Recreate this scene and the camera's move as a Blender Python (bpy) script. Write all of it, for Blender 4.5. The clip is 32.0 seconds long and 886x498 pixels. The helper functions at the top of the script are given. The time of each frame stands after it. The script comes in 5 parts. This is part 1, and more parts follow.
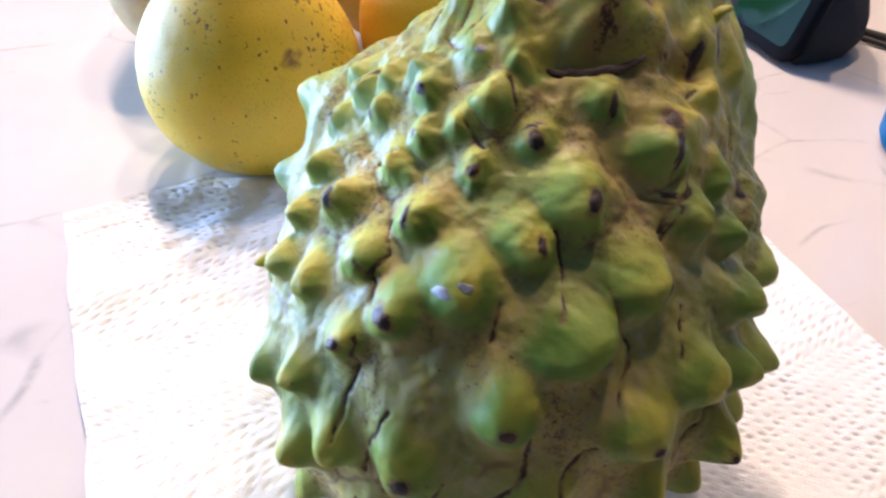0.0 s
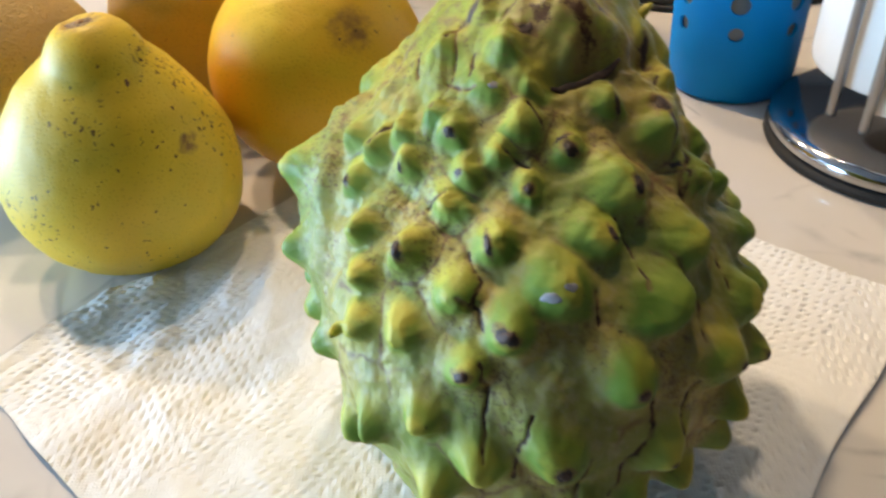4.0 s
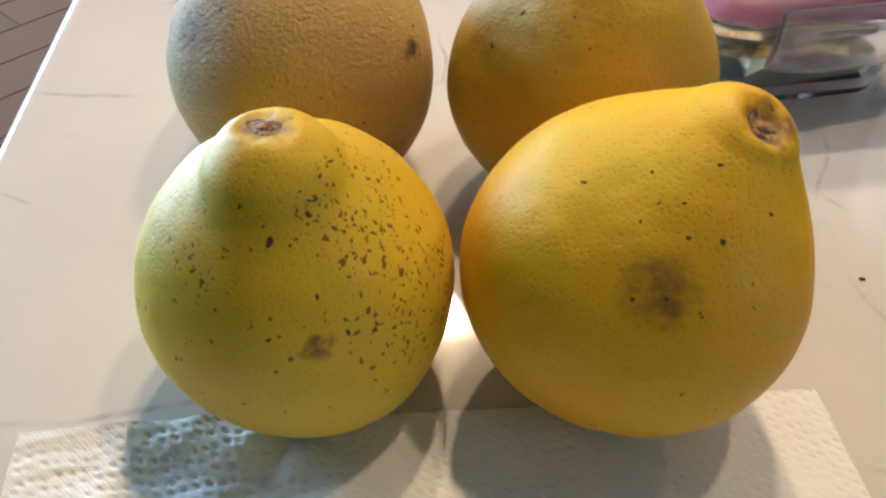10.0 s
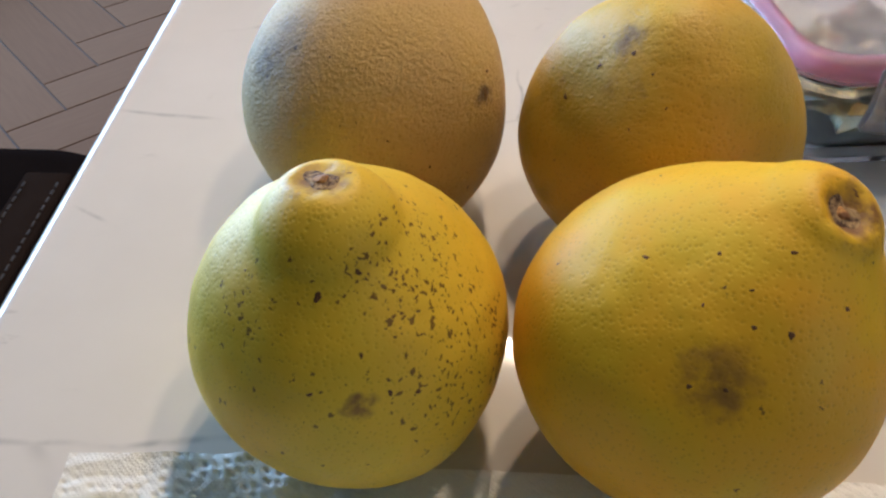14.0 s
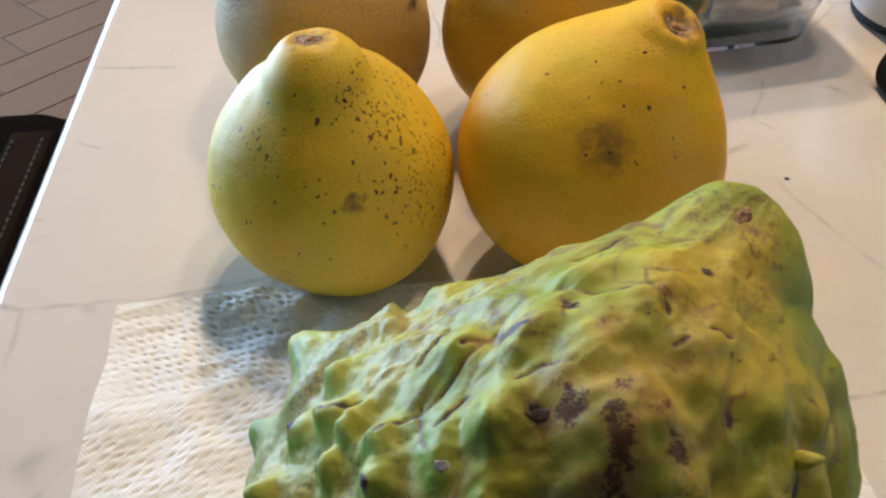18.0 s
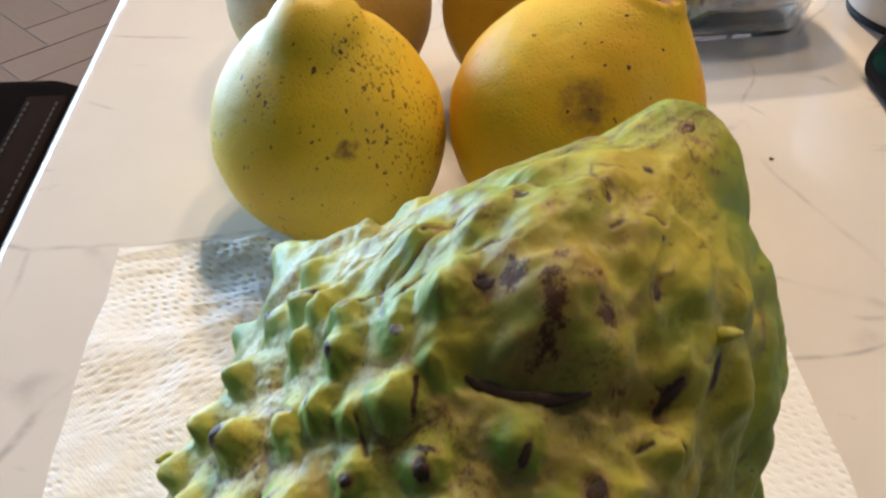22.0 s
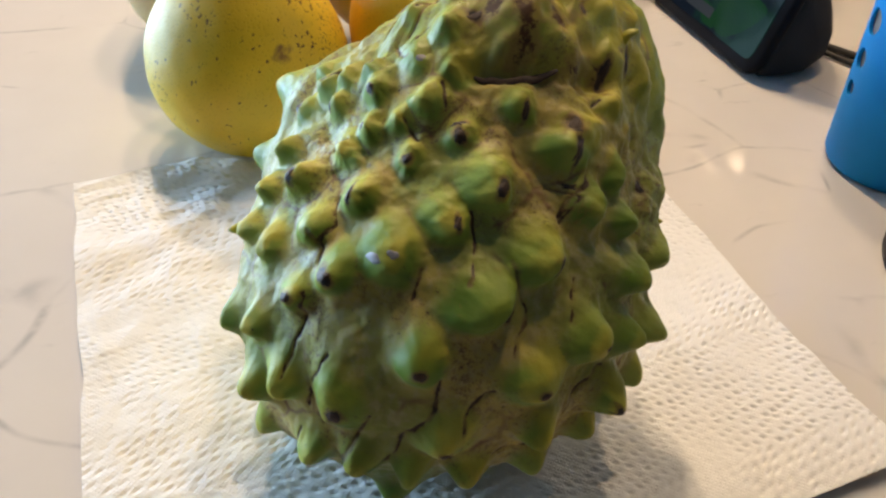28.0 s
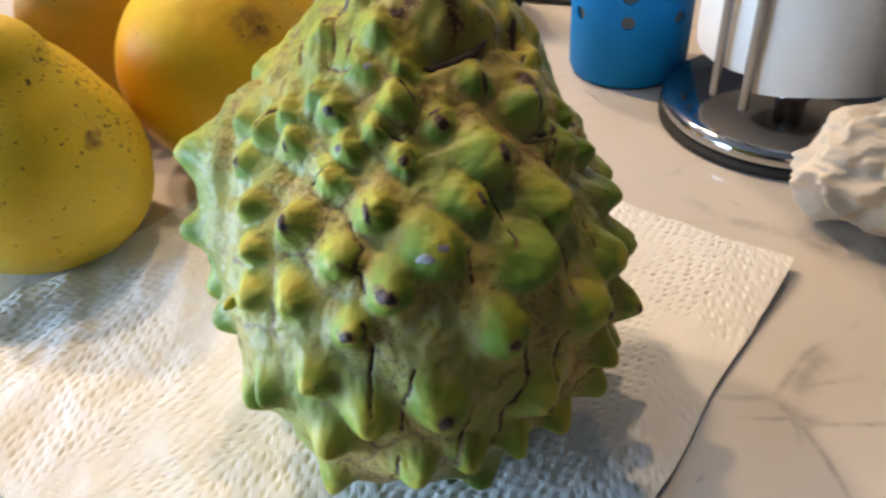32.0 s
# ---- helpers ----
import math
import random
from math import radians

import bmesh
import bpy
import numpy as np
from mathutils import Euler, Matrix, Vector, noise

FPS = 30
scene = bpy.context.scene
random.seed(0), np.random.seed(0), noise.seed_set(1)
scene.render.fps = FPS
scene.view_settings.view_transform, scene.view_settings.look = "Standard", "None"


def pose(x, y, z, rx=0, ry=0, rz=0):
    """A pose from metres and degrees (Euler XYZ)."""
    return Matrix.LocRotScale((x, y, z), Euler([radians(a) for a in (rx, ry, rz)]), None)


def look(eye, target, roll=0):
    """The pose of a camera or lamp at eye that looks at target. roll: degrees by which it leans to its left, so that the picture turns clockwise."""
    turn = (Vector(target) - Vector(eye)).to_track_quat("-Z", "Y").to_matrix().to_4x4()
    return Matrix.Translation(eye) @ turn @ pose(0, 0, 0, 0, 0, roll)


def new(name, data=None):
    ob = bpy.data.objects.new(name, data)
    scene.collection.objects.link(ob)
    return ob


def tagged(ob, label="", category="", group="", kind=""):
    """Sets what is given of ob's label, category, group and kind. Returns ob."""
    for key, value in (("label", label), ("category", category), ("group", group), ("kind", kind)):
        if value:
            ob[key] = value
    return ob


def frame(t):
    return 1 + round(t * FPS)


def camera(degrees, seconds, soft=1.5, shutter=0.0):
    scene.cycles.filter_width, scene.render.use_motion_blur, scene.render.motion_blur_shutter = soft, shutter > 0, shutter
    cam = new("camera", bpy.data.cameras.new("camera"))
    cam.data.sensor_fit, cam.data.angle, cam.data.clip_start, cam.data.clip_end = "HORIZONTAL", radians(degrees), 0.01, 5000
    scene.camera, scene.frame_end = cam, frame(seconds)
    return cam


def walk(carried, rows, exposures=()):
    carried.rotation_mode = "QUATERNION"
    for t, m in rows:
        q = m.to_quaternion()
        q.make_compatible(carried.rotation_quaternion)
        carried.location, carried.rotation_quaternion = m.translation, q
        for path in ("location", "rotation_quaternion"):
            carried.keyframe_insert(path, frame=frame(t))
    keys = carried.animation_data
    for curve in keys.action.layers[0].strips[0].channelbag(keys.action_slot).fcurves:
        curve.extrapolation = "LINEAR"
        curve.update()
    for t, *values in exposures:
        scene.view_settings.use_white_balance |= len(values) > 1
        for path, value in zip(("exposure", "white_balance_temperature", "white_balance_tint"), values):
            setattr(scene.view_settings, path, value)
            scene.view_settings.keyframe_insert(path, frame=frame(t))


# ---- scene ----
cam = camera(58.5, 32.0, 2.4, 0.4)
METRES, EYE, TILT, LEAN, TURN = 1.0, 0.2048, -38.0, 0.0, 0.0
ROWS = [
    (0.0, 0.0, 0.0, 0.0, 0.0, 0.0, -0.0),
    (0.5, -0.0134, -0.001, 0.0062, -0.03, 0.48, -0.36),
    (1.0, -0.0268, 0.0102, 0.0071, -7.35, -1.07, 7.6),
    (1.5, -0.0443, -0.001, 0.005, -13.78, -1.95, 14.37),
    (2.0, -0.0519, -0.0159, 0.0018, -18.75, -2.12, 18.74),
    (2.5, -0.0608, -0.0263, 0.0042, -21.43, -2.62, 21.37),
    (4.5, -0.0791, 0.015, 0.032, -13.75, -0.79, 12.38),
    (5.0, -0.0476, 0.0415, 0.0568, -4.6, 0.5, 2.74),
    (5.5, -0.03, 0.057, 0.0758, 3.06, 0.28, -4.31),
    (6.0, -0.0172, 0.0869, 0.0871, 7.48, -1.72, -8.45),
    (6.5, -0.0145, 0.0983, 0.1004, 8.03, -3.3, -9.22),
    (7.0, -0.017, 0.1074, 0.1038, 5.9, -3.49, -7.21),
    (7.5, -0.0041, 0.1079, 0.1088, 5.17, -4.63, -7.46),
    (8.0, 0.0068, 0.1124, 0.1168, 8.91, -6.25, -10.14),
    (8.5, 0.0062, 0.1134, 0.1232, 11.96, -6.47, -11.75),
    (9.0, 0.0115, 0.1222, 0.128, 12.76, -7.0, -11.66),
    (9.5, 0.0082, 0.1273, 0.1327, 12.76, -7.38, -11.8),
    (10.0, 0.0059, 0.1283, 0.1389, 13.12, -7.73, -11.89),
    (10.5, 0.0072, 0.1247, 0.1422, 13.14, -8.17, -12.09),
    (11.0, 0.0076, 0.122, 0.1447, 13.36, -8.28, -11.79),
    (11.5, 0.0065, 0.1226, 0.1491, 13.47, -8.22, -11.56),
    (12.0, 0.0065, 0.1255, 0.1564, 13.98, -8.04, -11.66),
    (12.5, 0.0096, 0.1327, 0.1535, 15.86, -8.12, -13.15),
    (13.0, 0.0091, 0.1358, 0.1495, 18.16, -7.82, -14.32),
    (13.5, 0.0056, 0.1406, 0.1523, 19.37, -8.43, -15.48),
    (15.5, 0.0201, 0.0947, 0.1392, 16.37, -6.57, -12.26),
    (16.0, 0.025, 0.0796, 0.125, 14.52, -6.71, -10.81),
    (16.5, 0.0212, 0.0654, 0.1115, 13.92, -6.33, -10.17),
    (17.0, 0.0218, 0.0631, 0.098, 13.58, -6.5, -9.84),
    (17.5, 0.0215, 0.0549, 0.0954, 13.24, -6.54, -9.89),
    (18.0, 0.0297, 0.0527, 0.0971, 12.79, -6.07, -9.66),
    (18.5, 0.0317, 0.0615, 0.1079, 12.5, -5.79, -9.26),
    (19.0, 0.0279, 0.0873, 0.1234, 12.6, -6.01, -10.02),
    (19.5, 0.0282, 0.1085, 0.1306, 14.11, -7.29, -11.59),
    (20.0, 0.0341, 0.0999, 0.1299, 15.46, -7.59, -12.26),
    (20.5, 0.0428, 0.0836, 0.1168, 15.82, -7.07, -11.94),
    (21.0, 0.0458, 0.0658, 0.1017, 15.02, -6.65, -11.42),
    (21.5, 0.0464, 0.0519, 0.0921, 14.24, -5.97, -11.35),
    (22.0, 0.0466, 0.0396, 0.0768, 13.74, -5.41, -11.69),
    (22.5, 0.0451, 0.0285, 0.0611, 12.68, -5.06, -11.63),
    (23.0, 0.0442, 0.0205, 0.0528, 11.94, -4.85, -11.1),
    (23.5, 0.0506, 0.0103, 0.0429, 11.1, -4.2, -10.47),
    (24.0, 0.0597, 0.0028, 0.0267, 10.01, -3.66, -10.14),
    (24.5, 0.073, -0.0109, 0.0146, 11.6, -4.3, -12.9),
    (25.0, 0.0906, -0.0235, 0.0005, 14.34, -4.92, -15.45),
    (25.5, 0.0946, -0.0335, 0.001, 15.67, -4.43, -15.45),
    (27.5, 0.0362, -0.0355, -0.0052, 4.51, -1.21, -6.36),
    (28.0, 0.0204, -0.0367, -0.0041, 0.82, -0.6, -2.6),
    (28.5, 0.0131, -0.0425, -0.0033, -1.06, 0.4, 0.18),
    (29.0, 0.0126, -0.0548, -0.0066, -2.92, 2.12, 1.64),
    (29.5, 0.0066, -0.0538, -0.0096, -5.64, 1.63, 3.89),
    (30.0, 0.0009, -0.0323, -0.0062, -6.06, 0.86, 3.68),
    (30.5, -0.0169, -0.0172, -0.0002, -7.67, 0.01, 6.91),
    (31.0, -0.0471, -0.0196, 0.0037, -12.5, -1.4, 13.09),
    (31.5, -0.0663, -0.031, 0.0033, -16.36, -1.58, 17.44),
    (32.0, -0.0703, -0.0261, 0.0009, -22.23, -2.73, 20.04),
]
EXPOSURES = [(0.0, 0.42, 5600.0, 27.0), (1.0, 0.5, 5700.0, 20.0), (2.0, 0.1, 6200.0, 13.0), (5.0, 0.0, 6200.0, 10.0), (7.0, -0.1, 6200.0, 10.0), (8.0, -0.2, 6100.0, 10.0), (9.0, -0.1, 6200.0, 10.0),
             (10.0, -0.34, 6150.0, 11.0), (12.0, -0.55, 5750.0, 12.0), (13.0, -0.55, 5650.0, 12.0), (16.0, -0.45, 5900.0, 12.0), (18.0, -0.35, 6200.0, 13.0), (20.0, -0.3, 6200.0, 12.0),
             (22.0, -0.2, 6200.0, 12.0), (23.0, 0.18, 6100.0, 11.0), (24.0, -0.25, 6000.0, 11.0), (25.0, -0.75, 6400.0, 13.0), (27.5, -0.12, 6500.0, 12.0), (28.5, -0.08, 6500.0, 13.0),
             (30.0, 0.0, 6500.0, 13.0), (31.0, 0.16, 6700.0, 15.0), (32.0, -0.06, 6500.0, 15.0)]
walk(cam, [(t, pose(0, 0, EYE, TILT, LEAN, TURN) @ pose(METRES * x, METRES * y, METRES * z, 90 + pitch, roll, yaw)) for t, x, y, z, yaw, pitch, roll in ROWS], EXPOSURES)

# ---- world and light ----
world = bpy.data.worlds.new("sky")
scene.world = world
world.use_nodes = True
wn = world.node_tree.nodes
sky = wn.new("ShaderNodeTexSky")
sky.sky_type, sky.sun_disc = "NISHITA", False
sky.sun_elevation, sky.sun_rotation = radians(40), radians(200)
world.node_tree.links.new(sky.outputs[0], wn["Background"].inputs[0])
wn["Background"].inputs[1].default_value = 0.12

FLOOR_Z, CEIL_Z = -0.90, 1.60
ROOM = (-2.6, 3.6, -3.4, 4.6)            # x0, x1, y0, y1
WINDOW = (0.4, 3.1, -0.40, 0.98)         # y0, y1, z0, z1 in the west wall
WARM, COOL = (1.0, 0.73, 0.44), (0.48, 0.73, 1.0)
DOWNLIGHTS = [(-0.40, 1.70, 29.0), (0.32, 0.82, 8.5), (-0.15, 1.15, 15.5), (1.25, 3.20, 36.0)]


def area_lamp(name, at, target, sx, sy, watts, colour, disk=False):
    la = bpy.data.lights.new(name, "AREA")
    la.shape = "DISK" if disk else "RECTANGLE"
    la.size, la.energy, la.color = sx, watts, colour
    if not disk:
        la.size_y = sy
    ob = new(name, la)
    ob.matrix_world = look(at, target)
    return ob


area_lamp("window_light", (ROOM[0] + 0.10, (WINDOW[0] + WINDOW[1]) / 2, (WINDOW[2] + WINDOW[3]) / 2),
          (0.0, (WINDOW[0] + WINDOW[1]) / 2, (WINDOW[2] + WINDOW[3]) / 2), WINDOW[1] - WINDOW[0], WINDOW[3] - WINDOW[2], 275.0, COOL)
for lx, ly, watts in DOWNLIGHTS:
    area_lamp("downlight_lamp", (lx, ly, CEIL_Z - 0.03), (lx, ly, 0), 0.09, 0.09, watts, WARM, True)


# ---- materials ----
class Mat:
    """A small builder of node materials."""

    def __init__(self, name, rough=0.5, metal=0.0, colour=(0.5, 0.5, 0.5)):
        self.m = bpy.data.materials.new(name)
        self.m.use_nodes = True
        self.nt = self.m.node_tree
        self.b = self.nt.nodes["Principled BSDF"]
        self.set("Roughness", rough)
        self.set("Metallic", metal)
        self.set("Base Color", colour)
        self.tc = self.nt.nodes.new("ShaderNodeTexCoord")
        self.pos = self.tc.outputs["Object"]

    def put(self, socket, v):
        if hasattr(v, "is_output"):
            self.nt.links.new(v, socket)
        elif socket.type == "RGBA" and len(v) == 3:
            socket.default_value = (*v, 1)
        else:
            socket.default_value = v

    def set(self, name, v):
        self.put(self.b.inputs[name], v)
        return self

    def noise(self, scale, detail=4.0, rough=0.55, vec=None, distort=0.0):
        n = self.nt.nodes.new("ShaderNodeTexNoise")
        n.inputs["Scale"].default_value, n.inputs["Detail"].default_value = scale, detail
        n.inputs["Roughness"].default_value, n.inputs["Distortion"].default_value = rough, distort
        self.put(n.inputs["Vector"], vec or self.pos)
        return n.outputs["Fac"]

    def vor(self, scale, feature="F1", vec=None, out="Distance", rnd=1.0):
        n = self.nt.nodes.new("ShaderNodeTexVoronoi")
        n.feature = feature
        n.inputs["Scale"].default_value = scale
        n.inputs["Randomness"].default_value = rnd
        self.put(n.inputs["Vector"], vec or self.pos)
        return n.outputs[out]

    def math(self, op, a, b=0.0, clamp=False):
        n = self.nt.nodes.new("ShaderNodeMath")
        n.operation, n.use_clamp = op, clamp
        self.put(n.inputs[0], a)
        self.put(n.inputs[1], b)
        return n.outputs[0]

    def step(self, v, lo, hi, o0=0.0, o1=1.0):
        n = self.nt.nodes.new("ShaderNodeMapRange")
        n.interpolation_type = "SMOOTHSTEP"
        self.put(n.inputs["Value"], v)
        for k, x in zip(("From Min", "From Max", "To Min", "To Max"), (lo, hi, o0, o1)):
            n.inputs[k].default_value = x
        return n.outputs[0]

    def mix(self, fac, a, b):
        n = self.nt.nodes.new("ShaderNodeMix")
        n.data_type = "RGBA"
        self.put(n.inputs["Factor"], fac)
        self.put(n.inputs[6], a)
        self.put(n.inputs[7], b)
        return n.outputs[2]

    def scaled(self, sx, sy, sz, vec=None):
        n = self.nt.nodes.new("ShaderNodeMapping")
        n.inputs["Scale"].default_value = (sx, sy, sz)
        self.put(n.inputs["Vector"], vec or self.pos)
        return n.outputs[0]

    def warped(self, amount, scale):
        n = self.nt.nodes.new("ShaderNodeTexNoise")
        n.inputs["Scale"].default_value = scale
        self.put(n.inputs["Vector"], self.pos)
        v = self.nt.nodes.new("ShaderNodeVectorMath")
        v.operation = "MULTIPLY_ADD"
        self.put(v.inputs[0], n.outputs["Color"])
        v.inputs[1].default_value = (amount,) * 3
        self.put(v.inputs[2], self.pos)
        return v.outputs[0]

    def away(self, p, vec=None):
        n = self.nt.nodes.new("ShaderNodeVectorMath")
        n.operation = "DISTANCE"
        self.put(n.inputs[0], vec or self.pos)
        n.inputs[1].default_value = p
        return n.outputs["Value"]

    def attr(self, name):
        n = self.nt.nodes.new("ShaderNodeAttribute")
        n.attribute_name = name
        return n.outputs["Fac"]

    def rand(self):
        return self.nt.nodes.new("ShaderNodeObjectInfo").outputs["Random"]

    def bump(self, height, strength=0.3, dist=0.001):
        n = self.nt.nodes.new("ShaderNodeBump")
        n.inputs["Strength"].default_value, n.inputs["Distance"].default_value = strength, dist
        self.put(n.inputs["Height"], height)
        if self.b.inputs["Normal"].is_linked:
            self.put(n.inputs["Normal"], self.b.inputs["Normal"].links[0].from_socket)
        self.nt.links.new(n.outputs[0], self.b.inputs["Normal"])
        return self


def plaster(name, colour):
    k = Mat(name, 0.85)
    k.set("Base Color", k.mix(k.noise(3), [c * 0.94 for c in colour], colour))
    k.bump(k.noise(180, 3), 0.15, 0.001)
    return k.m


# walls and ceiling stay out of view; dark paint holds down bounced light
M_WALL, M_CEIL = plaster("wall_paint", (0.11, 0.095, 0.085)), plaster("ceiling_paint", (0.20, 0.185, 0.175))

k = Mat("quartz_top", 0.14)
vein = k.math("MULTIPLY", k.step(k.vor(6.0, "DISTANCE_TO_EDGE", k.warped(0.060, 7.0)), 0.0, 0.013, 1, 0), k.step(k.noise(10, 3), 0.43, 0.55))
vein_b = k.math("MULTIPLY", k.step(k.vor(14.0, "DISTANCE_TO_EDGE", k.warped(0.028, 13.0)), 0.0, 0.026, 1, 0), k.step(k.noise(15, 2), 0.55, 0.68))
smudge = k.math("MULTIPLY", k.step(k.noise(46, 4, 0.6, k.scaled(1.0, 2.6, 1.0)), 0.60, 0.70), k.step(k.noise(12, 2), 0.54, 0.66, 0.0, 0.55))
cloud = k.mix(k.noise(9, 5, 0.6), (0.54, 0.51, 0.48), (0.67, 0.64, 0.61))
lines = k.math("MULTIPLY", k.math("MAXIMUM", vein, vein_b), k.step(k.noise(70, 3), 0.32, 0.64, 0.14, 0.70))
cloud = k.mix(k.math("MAXIMUM", lines, smudge), cloud, (0.31, 0.30, 0.30))
k.set("Base Color", cloud)
k.set("Roughness", k.step(k.noise(40, 3), 0.3, 0.7, 0.050, 0.085))
M_QUARTZ = k.m

k = Mat("paper_towel", 0.95)
k.set("Base Color", k.mix(k.noise(60, 4), (0.73, 0.73, 0.72), (0.79, 0.79, 0.79)))
k.set("Sheen Weight", 0.2)
turned = k.nt.nodes.new("ShaderNodeMapping")
turned.inputs["Rotation"].default_value = (0, 0, radians(-21 + 45))
turned.inputs["Scale"].default_value = (1.0, 1.0, 0.0)
k.put(turned.inputs["Vector"], k.warped(0.0007, 300))
weave = k.vor(760, "F1", turned.outputs[0], "Distance", 0.25)
k.bump(k.math("MULTIPLY", k.step(weave, 0.05, 0.45), k.step(k.noise(60, 3), 0.34, 0.62, 0.35, 1.0)), 0.40, 0.0004)
k.bump(k.noise(900, 3, 0.7), 0.25, 0.0005)
M_PAPER = k.m


def skin_material(name, main, side, dot, scars, speck_zones, pore=620, pore_depth=0.0006, rough=0.50, leather=0.0, speck=0.5, greenish=None):
    """Citrus rind: pores, blushes, freckles and scars. scars: (point, radius, strength)."""
    k = Mat(name, rough)
    col = k.mix(k.step(k.noise(16, 3), 0.35, 0.68), main, side)
    if greenish:
        col = k.mix(k.math("MULTIPLY", k.step(k.noise(23, 2), 0.46, 0.62), 0.6), col, greenish)
    pores = k.vor(pore, "F1")
    col = k.mix(k.math("MULTIPLY", k.step(pores, 0.10, 0.34, 1, 0), 0.48), col, [c * 0.62 for c in main])
    w = k.warped(0.010, 220)
    zone = 0.0
    for p, r, amount in speck_zones:
        zone = k.math("MAXIMUM", zone, k.math("MULTIPLY", k.step(k.away(p), r * 0.35, r, 1, 0), amount))
    zone = k.math("MULTIPLY", zone, k.step(k.noise(75, 3, 0.6), 0.40, 0.58, 0.40, 1.25))
    cells = k.nt.nodes.new("ShaderNodeTexVoronoi")
    cells.inputs["Scale"].default_value = 440
    k.put(cells.inputs["Vector"], k.scaled(1.0, 1.0, 0.75, k.warped(0.006, 330)))
    lot = k.nt.nodes.new("ShaderNodeSeparateColor")
    k.put(lot.inputs[0], cells.outputs["Color"])
    thr = k.math("ADD", k.math("MULTIPLY", zone, 0.78), 0.030 * speck)
    chosen = k.math("LESS_THAN", lot.outputs[0], thr)
    dash = k.math("MULTIPLY", chosen, k.step(cells.outputs["Distance"], 0.24, 0.38, 1, 0))
    col = k.mix(k.math("MULTIPLY", dash, 0.85), col, dot)
    for p, r, amount in scars:
        d = k.away(tuple(c + 0.005 for c in p), w)
        f = k.math("MULTIPLY", k.step(d, r * 0.30, r, 1, 0), k.step(k.noise(140, 5, 0.65), 0.22, 0.58))
        col = k.mix(k.math("MULTIPLY", f, amount), col, [c * 1.6 + 0.01 for c in dot])
    k.set("Base Color", col)
    k.set("Subsurface Weight", 0.03)
    k.set("Specular IOR Level", 0.38)
    k.set("Subsurface Radius", (0.004, 0.003, 0.001))
    if leather:
        k.bump(k.noise(520, 4, 0.65), leather * 0.95, 0.0019)
        k.bump(k.noise(190, 3, 0.6, None, 0.4), leather * 0.22, 0.0020)
    k.bump(k.step(pores, 0.05, 0.55), 0.16, pore_depth)
    k.bump(k.noise(55, 3), 0.08, 0.002)
    return k.m


k = Mat("custard_apple_skin", 0.46)
tip, flank, seam, top, crack_a = k.attr("tip"), k.attr("flank"), k.attr("seam"), k.attr("crown"), k.attr("crack")
ragged = k.math("SUBTRACT", k.noise(95, 5, 0.65), 0.5)
broad = k.math("SUBTRACT", k.noise(28, 3), 0.5)
green = k.mix(k.step(k.noise(30, 4, 0.6), 0.34, 0.66), (0.112, 0.195, 0.023), (0.235, 0.325, 0.050))
green = k.mix(k.step(k.noise(14, 3), 0.45, 0.68), green, (0.305, 0.350, 0.072))
col = green
# tan and olive floor between the knobs
low = k.step(k.math("ADD", k.math("ADD", tip, k.math("MULTIPLY", ragged, 0.45)), k.math("MULTIPLY", broad, 0.5)), 0.08, 0.56, 1, 0)
low = k.math("MULTIPLY", low, k.step(top, 0.0, 1.0, 1.0, 0.35))
floor_col = k.mix(k.step(k.noise(19, 3), 0.40, 0.60), (0.270, 0.260, 0.068), (0.430, 0.320, 0.088))
floor_col = k.mix(k.step(k.noise(260, 4, 0.7), 0.46, 0.62, 0.0, 0.45), floor_col, (0.390, 0.315, 0.190))
col = k.mix(k.math("MULTIPLY", low, k.step(k.noise(24, 3), 0.34, 0.58, 0.35, 0.92)), col, floor_col)
# yellow on the ridges that run from the tips towards the stem
yellow = k.mix(k.noise(60, 3), (0.44, 0.370, 0.036), (0.54, 0.460, 0.076))
yf = k.step(k.math("ADD", flank, k.math("MULTIPLY", ragged, 0.8)), 0.10, 0.95)
yf = k.math("MULTIPLY", yf, k.step(k.noise(17, 3), 0.42, 0.62, 0.10, 0.80))
col = k.mix(yf, col, yellow)
yt = k.math("MULTIPLY", k.step(k.math("ADD", tip, k.math("MULTIPLY", ragged, 0.7)), 0.70, 1.0), k.step(k.noise(33, 2), 0.40, 0.62, 0.1, 0.8))
col = k.mix(yt, col, (0.49, 0.42, 0.055))
# the crown: yellow green, paler folds
col = k.mix(k.math("MULTIPLY", top, k.step(k.noise(30, 4), 0.34, 0.62, 0.35, 0.95)), col, k.mix(k.step(k.noise(22, 3), 0.38, 0.62), (0.200, 0.255, 0.028), (0.450, 0.350, 0.036)))
# ochre blush round the swelling of the crown
blush = k.math("MULTIPLY", k.attr("ochre"), k.step(k.noise(70, 4, 0.6), 0.32, 0.62, 0.30, 0.90))
col = k.mix(blush, col, k.mix(k.step(k.noise(40, 3), 0.38, 0.62), (0.300, 0.205, 0.050), (0.440, 0.330, 0.048)))
